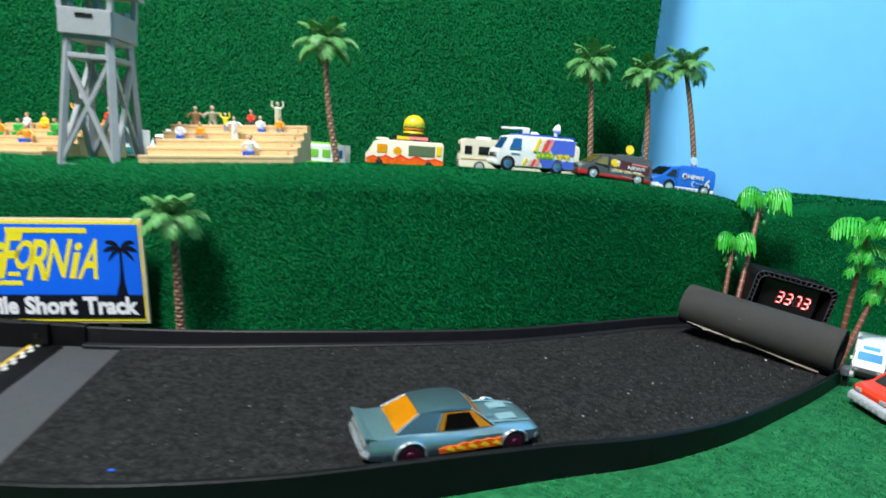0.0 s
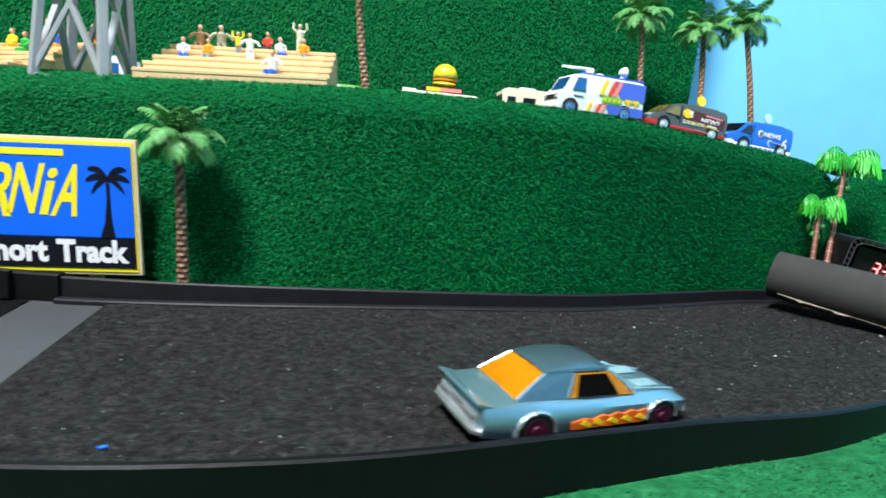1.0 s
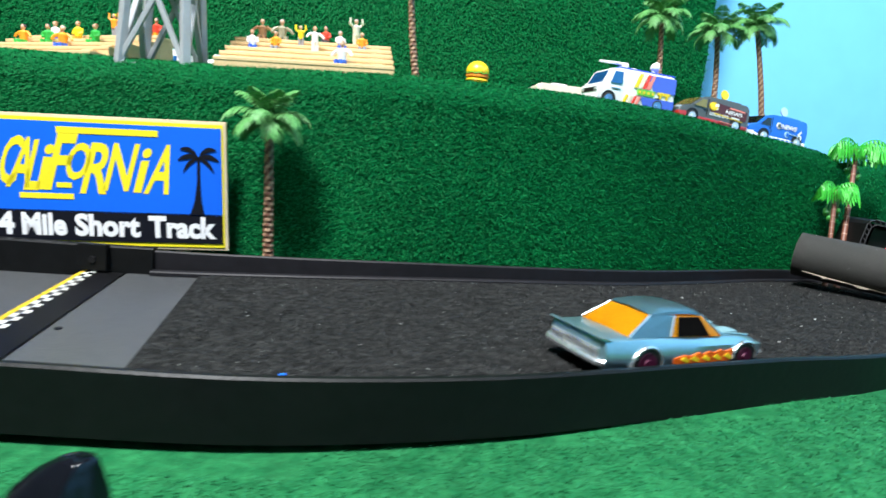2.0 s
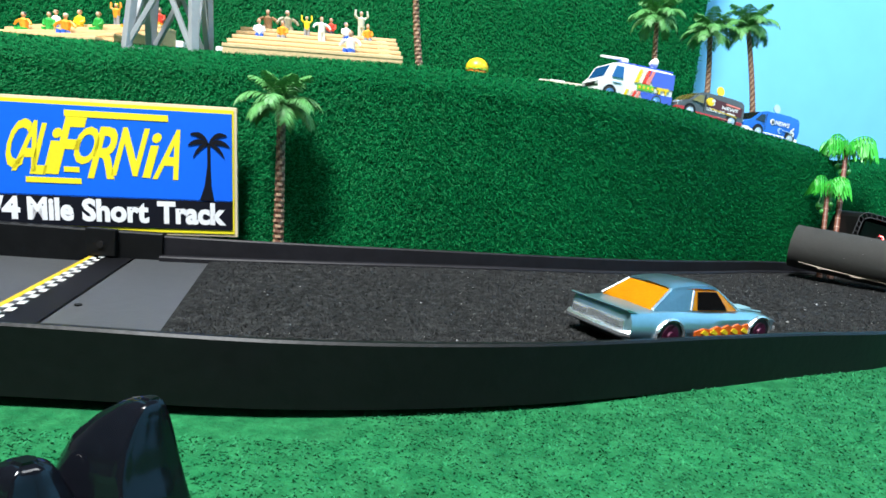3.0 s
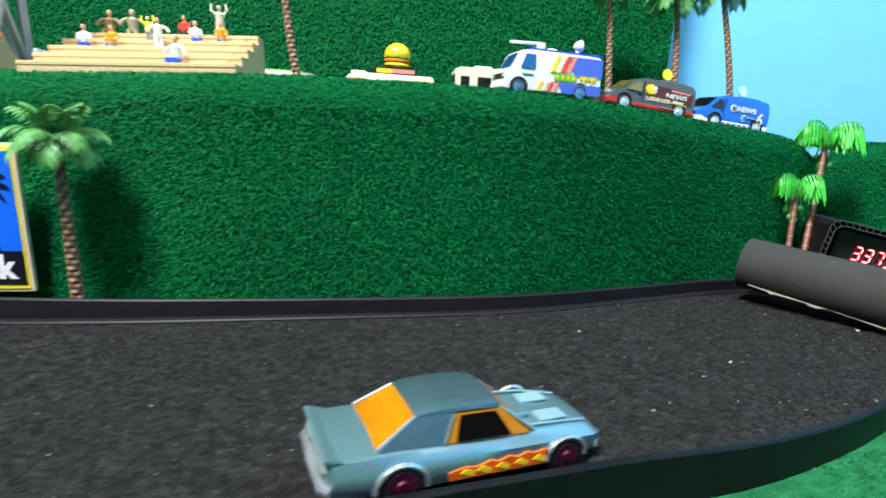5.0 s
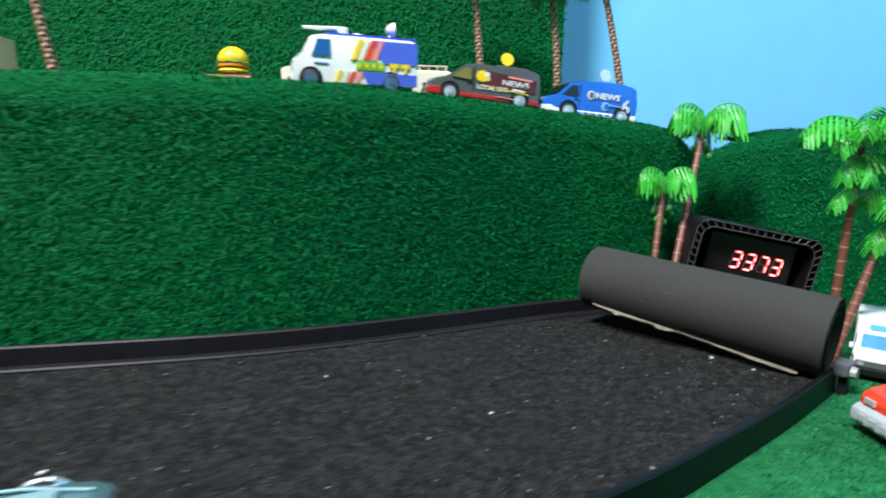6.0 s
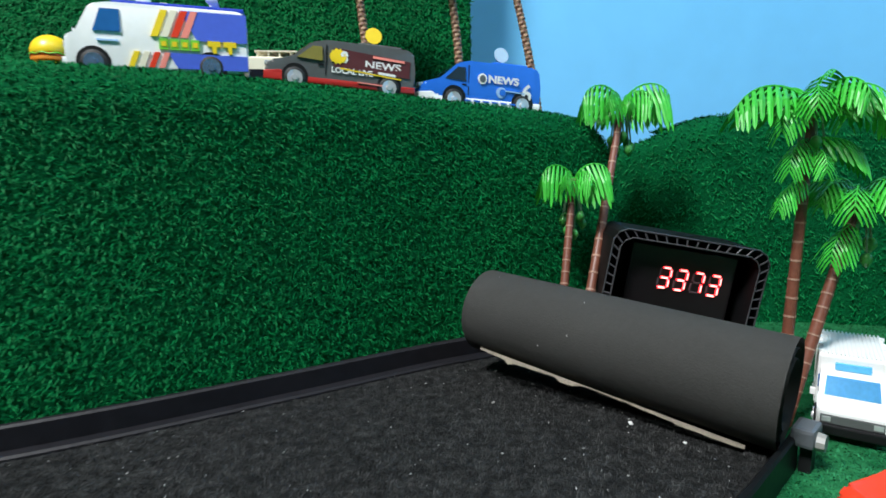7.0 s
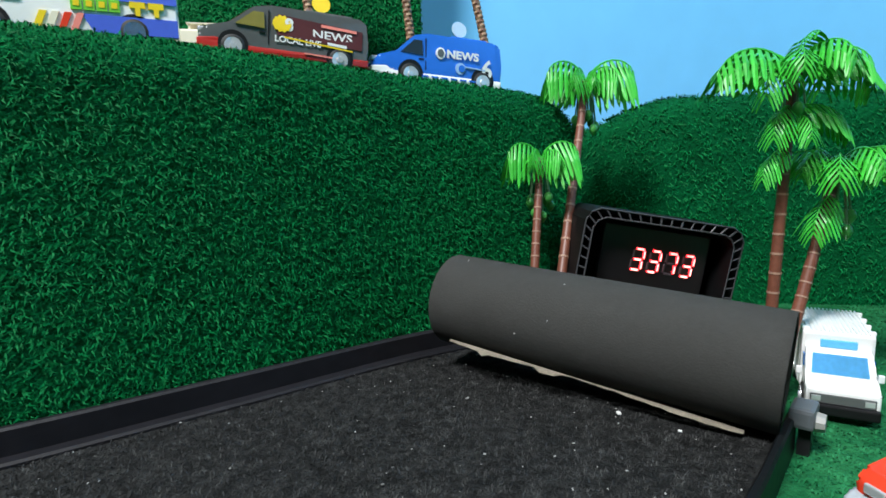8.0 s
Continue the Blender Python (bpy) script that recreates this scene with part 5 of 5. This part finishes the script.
def skin(ww, hh, cut, name):
    b2 = bmesh.new()
    o = rounded_frame(ww, hh, cut)
    rows = [[(x, y, z) for x, z in o] for y in (0.0, dep)]
    b2 = grid(rows)
    bmesh.ops.solidify(b2, geom=b2.faces[:], thickness=0.0004)
    return part(name, b2, M_CORR, tm, "thin black plastic skin")


skin(w, h, 0.0050, "outer_skin")
skin(w - t, h - t, 0.0045, "inner_skin")
o, q = rounded_frame(w, h, 0.0050), rounded_frame(w - t, h - t, 0.0045)
for k in range(len(o) - 1):
    a, b = Vector(o[k]), Vector(o[k + 1])
    c, e = Vector(q[k]), Vector(q[k + 1])
    n = max(1, round((b - a).length / 0.0042))
    for j in range(n):
        f = (j + 0.5) / n
        p0, p1 = a.lerp(b, f), c.lerp(e, f)
        part("flute", tube(bmesh.new(), [(p0.x, 0.0002, p0.y), (p1.x, 0.0002, p1.y)], 0.00035, 5), M_CORR_E, tm)
for path, name in ((o, "edge"), (q, "edge")):
    part(name, tube(bmesh.new(), [(x, 0, z) for x, z in path], 0.00032, 5), M_CORR_E, tm, "pale cut edge")
part("back_panel", boxed((0, dep - 0.002, 0), (2 * w - 0.001, 0.0016, 2 * h - 0.002)), M_CORR, tm)
face = part("display_face", boxed((0.0010, 0.0100, 0.0020), (2 * (w - t) - 0.012, 0.0030, 2 * (h - t) - 0.008), 0.0008), mat("display_black", (0.01, 0.008, 0.009), 0.3), tm, "matt black display face")
M_LIT = mat("lit_segment", (0.9, 0.1, 0.1), 0.4, emit=(1.0, 0.02, 0.03, 9.0))
M_CORE = mat("lit_core", (1.0, 0.6, 0.6), 0.4, emit=(1.0, 0.35, 0.32, 4.5))
M_UNLIT = mat("unlit_segment", (0.06, 0.045, 0.05), 0.4)
SEG = {"a": (0, 1, 1, 0), "g": (0, 0, 1, 0), "d": (0, -1, 1, 0), "b": (1, 0.5, 0, 1), "c": (1, -0.5, 0, 1), "f": (-1, 0.5, 0, 1), "e": (-1, -0.5, 0, 1)}
ON = {"3": "abgcd", "7": "abc"}
for i, ch in enumerate("3373"):
    cx = -0.0064 + i * 0.0068
    for key, (sx, sz, hor, ver) in SEG.items():
        lit = key in ON[ch]
        cz = 0.0125 + sz * 0.0043
        c = (cx + 0.0010 + sx * 0.0021 + sz * 0.0005, 0.0082, cz)
        s = (0.0033, 0.0008, 0.0009) if hor else (0.0009, 0.0008, 0.0034)
        part("segment", boxed(c, s, 0.0003), M_LIT if lit else M_UNLIT, face, "glowing red segment" if lit else "unlit segment")
        if lit:
            part("segment_core", boxed((c[0], c[1] - 0.0004, c[2]), (s[0] * 0.8, 0.0004, s[2] * 0.8) if hor else (s[0] * 0.45, 0.0004, s[2] * 0.85)), M_CORE, face)

# ---- trucks on the lawn ----
M_GLASS_C = mat("cyan_window", (0.14, 0.52, 0.85), 0.12, var=0.15, scale=200, coat=0.4)


def camper_truck(m):
    L, W = 0.056, 0.0235
    tr = thing("toy_truck", m, "white die-cast box truck with blue windows on the lawn", "toy truck", "trucks on the lawn")
    part("cargo_box", boxed((-0.16 * L, 0, 0.0170), (0.66 * L, W, 0.0230), 0.0012), M_WHITE, tr, "ribbed white box body")
    for k in range(15):
        part("roof_rib", boxed((-0.16 * L, (k - 7) * W * 0.06, 0.0288), (0.64 * L, 0.0006, 0.0009)), M_WHITE, tr)
    for s in (-1, 1):
        for k in range(4):
            part("roof_lug", boxed((0.12 * L - k * 0.17 * L, s * W * 0.46, 0.0288), (0.002, 0.0022, 0.0016), 0.0004), M_WHITE, tr)
        for k in range(9):
            part("side_rib", boxed((0.1 * L - k * 0.068 * L, s * W * 0.502, 0.016), (0.0008, 0.0006, 0.019)), M_WHITE, tr)
    out = [(0.16 * L, 0.004), (0.16 * L, 0.0230), (0.24 * L, 0.0228), (0.34 * L, 0.0150), (0.48 * L, 0.0132), (0.5 * L, 0.0115), (0.5 * L, 0.004)]
    part("cab", body_shell(smooth_outline(out, 3, 0.15), W / 2 * 0.95, 0.06), M_WHITE, tr, "", True)
    for pts, nm in ((((0.350, 0.0152), (0.262, 0.0215)), "windscreen"),):
        b2 = bmesh.new()
        (xa, za), (xb, zb) = pts
        b2.faces.new([b2.verts.new(p) for p in ((xa * L, -W * 0.38, za), (xa * L, W * 0.38, za), (xb * L, W * 0.36, zb), (xb * L, -W * 0.36, zb))])
        bmesh.ops.solidify(b2, geom=b2.faces[:], thickness=-0.0007)
        part(nm, b2, M_GLASS_C, tr, "pale blue tinted windscreen")
    part("skylight", boxed((0.198 * L, 0, 0.0246), (0.0012, W * 0.5, 0.0030), 0.0003), M_GLASS_C, tr, "blue front skylight")
    part("grille", boxed((0.5 * L, 0, 0.0088), (0.001, W * 0.84, 0.0034), 0.0003), M_DKGREY, tr)
    part("bumper", boxed((0.505 * L, 0, 0.0050), (0.003, W * 0.95, 0.0040), 0.0008), M_BLACK, tr, "black bumper")
    for s in (-1, 1):
        part("headlamp", boxed((0.5045 * L, s * W * 0.34, 0.0088), (0.0008, W * 0.13, 0.0022), 0.0003), M_CHROME, tr)
        part("mirror", boxed((0.30 * L, s * W * 0.54, 0.0148), (0.0012, 0.0020, 0.0030), 0.0004), M_WHITE, tr)
        part("side_window", boxed((0.22 * L, s * W * 0.462, 0.0180), (0.07 * L, 0.0008, 0.0045), 0.0003), M_GLASS_B, tr)
        for u in (0.33, -0.28):
            wheel(tr, u * L, s * W / 2 * 1.01, 0.0052, 0.004, M_CHROME)
    return tr


camper_truck(pose(0.3270, 0.3060, lawn_z(0.33), 0, 0, 230) @ Matrix.Diagonal((0.84, 0.82, 0.82, 1)))


def tow_truck(m):
    L, W = 0.070, 0.029
    tr = thing("toy_truck", m, "red die-cast truck with a grey bumper on the lawn", "toy truck", "trucks on the lawn")
    out = [(0.12 * L, 0.006), (0.12 * L, 0.0265), (0.20 * L, 0.0275), (0.34 * L, 0.0180), (0.47 * L, 0.0155), (0.5 * L, 0.0130), (0.5 * L, 0.006)]
    bm = body_shell(smooth_outline(out, 4, 0.2), W / 2, 0.16)
    part("cab", bm, M_RED, tr, "glossy red cab", True)
    b2 = bmesh.new()
    b2.faces.new([b2.verts.new(p) for p in ((0.352 * L, -W * 0.40, 0.0182), (0.352 * L, W * 0.40, 0.0182), (0.222 * L, W * 0.36, 0.0264), (0.222 * L, -W * 0.36, 0.0264))])
    bmesh.ops.solidify(b2, geom=b2.faces[:], thickness=-0.0008)
    part("windscreen", b2, mat("smoked_window", (0.06, 0.07, 0.075), 0.1, coat=0.4), tr, "smoked windscreen")
    for s in (-1, 1):
        part("side_window", boxed((0.19 * L, s * W * 0.465, 0.0205), (0.09 * L, 0.0016, 0.0075), 0.0006), M_GLASS_D, tr, "open dark side window")
        part("window_bar", boxed((0.19 * L, s * W * 0.475, 0.0205), (0.0008, 0.0012, 0.0080)), M_RED, tr)
        part("door_seam", boxed((0.12 * L, s * W * 0.49, 0.013), (0.0006, 0.0010, 0.012)), M_BLACK, tr)
        part("headlamp", boxed((0.505 * L, s * W * 0.34, 0.0125), (0.001, W * 0.16, 0.0022), 0.0004), M_CHROME, tr)
        for u in (0.34, -0.28):
            part("arch", tube(bmesh.new(), [(u * L, s * W * 0.42, 0.0064), (u * L, s * W * 0.508, 0.0064)], 0.0074, 18), M_GREY, tr, "", True)
            wheel(tr, u * L, s * W / 2 * 1.05, 0.0062, 0.0045, M_CHROME)
    M_GREYB = mat("pale_grey_plastic", (0.38, 0.41, 0.44), 0.45, var=0.12, scale=300)
    bump = part("bumper", body_shell(smooth_outline([(0.36 * L, 0.003), (0.36 * L, 0.0098), (0.50 * L, 0.0105), (0.535 * L, 0.0090), (0.54 * L, 0.0045), (0.50 * L, 0.003)], 3, 0.2), W / 2 * 1.06, 0.0, 0.0012), M_GREYB, tr, "pale grey wrap-around bumper", True)
    for k in range(5):
        part("bumper_slot", boxed((0.541 * L, (k - 2) * W * 0.17, 0.0068), (0.0008, W * 0.10, 0.0026), 0.0003), M_GREY, bump)
    part("chassis", boxed((-0.18 * L, 0, 0.0075), (0.64 * L, W * 0.9, 0.0045), 0.0008), M_GREYB, tr, "grey flat bed")
    part("bed_side", boxed((-0.18 * L, W * 0.44, 0.0125), (0.62 * L, 0.0016, 0.006), 0.0004), M_RED, tr)
    part("bed_side", boxed((-0.18 * L, -W * 0.44, 0.0125), (0.62 * L, 0.0016, 0.006), 0.0004), M_RED, tr)
    part("headboard", boxed((0.09 * L, 0, 0.0185), (0.0018, W * 0.86, 0.017), 0.0005), M_CREAM, tr, "cream headboard")
    return tr


tow_truck(pose(0.3045, 0.2335, lawn_z(0.3), 0, 0, 180) @ Matrix.Scale(0.96, 4))

# ---- black camera clamp standing in front of the track ----
mt = thing("camera_mount", pose(-0.1520, 0.0518, GROUND - 0.0004) @ Matrix.Diagonal((0.95, 0.9, 0.63, 1)), "glossy black plastic camera mount standing on the lawn", "camera mount")
M_GLOSS = mat("gloss_black", (0.004, 0.0045, 0.007), 0.12, var=0.2, spec=0.35)
part("foot", tube(bmesh.new(), [(0.002, 0.006, 0.0), (0.002, 0.006, 0.0022), (0.002, 0.006, 0.003)], [0.014, 0.014, 0.0125], 24), M_BLACK, mt, "round black foot", True)


def fin(name, spine, widths, depths, label, ridge=0.35):
    """A tapering curved fin: ridged sections stacked along a spine."""
    bm = bmesh.new()
    rings = []
    for (x, y, z), w, d in zip(spine, widths, depths):
        prof = ((-1, 0.1), (-0.8, -0.55), (ridge - 0.25, -0.92), (ridge, -1.0), (ridge + 0.2, -0.75), (0.9, -0.2), (1, 0.25), (0.6, 0.8), (-0.3, 1.0), (-0.8, 0.7))
        rings.append([bm.verts.new((x + u * w, y + v * d, z)) for u, v in prof])
    for a, b in zip(rings, rings[1:]):
        for k in range(len(a)):
            bm.faces.new((a[k], a[(k + 1) % len(a)], b[(k + 1) % len(b)], b[k]))
    bm.faces.new(rings[0])
    bm.faces.new(rings[-1][::-1])
    bmesh.ops.subdivide_edges(bm, edges=bm.edges[:], cuts=1, use_grid_fill=True, smooth=0.9)
    bmesh.ops.subdivide_edges(bm, edges=bm.edges[:], cuts=1, use_grid_fill=True, smooth=0.9)
    return part(name, bm, M_GLOSS, mt, label, True)


fin("arm", [(0.004, 0.008, 0.002), (0.003, 0.008, 0.010), (0.0025, 0.009, 0.018), (0.003, 0.0095, 0.025), (0.0045, 0.0100, 0.031), (0.0062, 0.0102, 0.0350), (0.0075, 0.0102, 0.0368)], [0.0125, 0.0118, 0.0105, 0.0088, 0.0062, 0.0036, 0.0012], [0.0085, 0.0085, 0.0080, 0.0068, 0.0050, 0.0030, 0.0010], "curved glossy fin with a bright ridge")
fin("jaw", [(-0.008, 0.000, 0.002), (-0.009, 0.000, 0.010), (-0.0095, 0.000, 0.016), (-0.0092, 0.000, 0.0225), (-0.0085, 0.000, 0.0250)], [0.0095, 0.0088, 0.0072, 0.0046, 0.0016], [0.0070, 0.0066, 0.0055, 0.0036, 0.0014], "lower glossy lobe", 0.2)

# ---- stuff: turf pile, felt lint ----
def blades(name, rows, count, length, width, lean, label, material, seed, keep=None, curl=0.0):
    """Short turf blades over a grid of points, joined in one mesh."""
    rng = np.random.default_rng(seed)
    P = np.array(rows, dtype=float)
    a, b, c, d = P[:-1, :-1], P[1:, :-1], P[1:, 1:], P[:-1, 1:]
    area = np.linalg.norm(np.cross(b - a, d - a), axis=2).ravel()
    if keep is not None:
        area = area * keep(((a + c) / 2).reshape(-1, 3))
    pick = rng.choice(len(area), size=count, p=area / area.sum())
    u, v = rng.random(count)[:, None], rng.random(count)[:, None]
    A, B, C, D = (q.reshape(-1, 3)[pick] for q in (a, b, c, d))
    p = (A * (1 - u) + B * u) * (1 - v) + (D * (1 - u) + C * u) * v
    n = np.cross(B - A, D - A)
    n /= np.linalg.norm(n, axis=1)[:, None]
    n[n @ np.array((0.0, -0.75, 0.66)) < 0] *= -1
    tang = rng.normal(size=(count, 3)) * 0.8 + np.array(lean)
    tang -= (tang * n).sum(1)[:, None] * n
    tang /= np.linalg.norm(tang, axis=1)[:, None]
    ln = length * rng.uniform(0.55, 1.25, count)[:, None]
    w = np.cross(n, tang) * (width * rng.uniform(0.7, 1.2, count)[:, None])
    lift = rng.uniform(0.35, 0.95, count)[:, None]
    turn = rng.normal(size=(count, 1)) * curl
    hook = tang + np.cross(n, tang) * turn
    hook /= np.linalg.norm(hook, axis=1)[:, None]
    mid = p + n * ln * 0.5 * lift + tang * ln * 0.45
    tip = mid + n * ln * 0.08 * lift + hook * ln * 0.55
    p = p - n * 0.0006
    verts = np.stack([p - w, p + w, mid + w, mid - w, tip], 1).reshape(-1, 3)
    base = np.arange(count) * 5
    me = bpy.data.meshes.new(name)
    me.vertices.add(len(verts))
    me.vertices.foreach_set("co", verts.ravel())
    loops = np.stack([base, base + 1, base + 2, base + 3, base + 3, base + 2, base + 4], 1).ravel()
    me.loops.add(len(loops))
    me.loops.foreach_set("vertex_index", loops)
    starts = np.stack([np.arange(count) * 7, np.arange(count) * 7 + 4], 1).ravel()
    me.polygons.add(len(starts))
    me.polygons.foreach_set("loop_start", starts)
    me.update(calc_edges=True)
    me.materials.append(material)
    return tagged(new(name, me), label, "turf", kind="stuff")


blades("turf_pile", HILL_ROWS, 270000, 0.0029, 0.00026, (-0.45, 0, -0.3), "short dark green artificial grass blades on the hill", M_BLADE, 1, lambda c: ((c[:, 0] > -0.45) & (c[:, 1] < 0.60)) * np.where(c[:, 1] > 0.43, 0.25, 1.0), 0.8)
blades("turf_pile", HILL2_ROWS, 45000, 0.0036, 0.00031, (-0.3, 0, -0.5), "short dark green artificial grass blades on the second hill", M_BLADE, 2, lambda c: (c[:, 1] > 0.2) * 1.0, 0.9)
curtain = [[(x, 0.5945, z) for x in np.linspace(-0.75, 0.242, 30)] for z in np.linspace(0.09, 0.52, 16)]
blades("turf_pile", curtain, 190000, 0.0040, 0.00042, (-0.2, 0, -0.7), "artificial grass blades on the hanging curtain", M_BLADE, 3)
edge = [[(0.243, y, z) for y in (0.595, 0.605, 0.615)] for z in np.linspace(0.09, 0.52, 30)]
blades("turf_pile", edge, 900, 0.006, 0.0005, (0.3, -0.3, -0.6), "frayed grass blades along the curtain edge", M_BLADE, 4)
lawn = [[(x, y, lawn_z(x)) for x in np.linspace(-0.25, 0.55, 30)] for y in np.linspace(-0.02, 0.42, 20)]
blades("lawn_pile", lawn, 150000, 0.0013, 0.00024, (0.2, -0.2, 0), "short bright green nap of the lawn mat", M_NAP, 5, lambda c: np.array([1.0 if (q[1] < front_y(q[0]) or q[0] > 0.27) else 0.0 for q in c]))
fuzz = [[(x, front_y(x) + 0.006 + (back_y(x) - front_y(x) - 0.011) * k / 12, track_z(x) + 0.0012) for x in np.linspace(-0.168 - 0.024 * k / 12, 0.280 - 0.022 * k / 12, 40)] for k in range(13)]
blades("felt_fuzz", fuzz, 90000, 0.0013, 0.00013, (0.3, 0.1, 0), "loose fibres of the dark felt", M_FUZZ, 6)
rng = random.Random(8)
bm = bmesh.new()
for i in range(460):
    x = rng.uniform(-0.165, 0.262)
    y = rng.uniform(front_y(x) + 0.005, back_y(x) - 0.004)
    s = rng.choice((0.00010, 0.00013, 0.00016, 0.00020, 0.00028)) * (2.0 if i % 61 == 0 else 1)
    box(bm, (0, 0, 0), (s * rng.uniform(1, 2.6), s * 1.3, s * 0.8), 0, Matrix.Translation((x, y, track_z(x) + 0.0019)) @ pose(0, 0, 0, rng.uniform(-30, 30), rng.uniform(-30, 30), rng.uniform(0, 180)))
tagged(part("lint", bm, mat("lint_pale", (0.30, 0.30, 0.29), 0.8, var=0.6, scale=90)), "pale crumbs of lint scattered on the felt", "lint", kind="stuff")
crumb = boxed((0, 0, 0), (0.0022, 0.0012, 0.0009), 0.0003)
tagged(part("plastic_crumb", crumb, M_BLUE), "tiny blue plastic crumb on the felt", "crumb").matrix_world = pose(-0.1240, 0.1300, track_z(-0.124) + 0.0019, 0, 0, 30)
for x, y, s in ((0.2455, 0.2975, 0.0016), (0.0200, 0.2110, 0.0016), (0.0830, 0.2780, 0.0010), (0.1440, 0.2460, 0.0011), (0.2555, 0.2835, 0.0010)):
    tagged(part("paper_crumb", boxed((0, 0, 0), (s, s * 0.7, s * 0.4), s * 0.12), M_WHITE), "white crumb of paper on the felt", "crumb").matrix_world = pose(x, y, track_z(x) + 0.0020, 0, 0, 40 * x * 100)
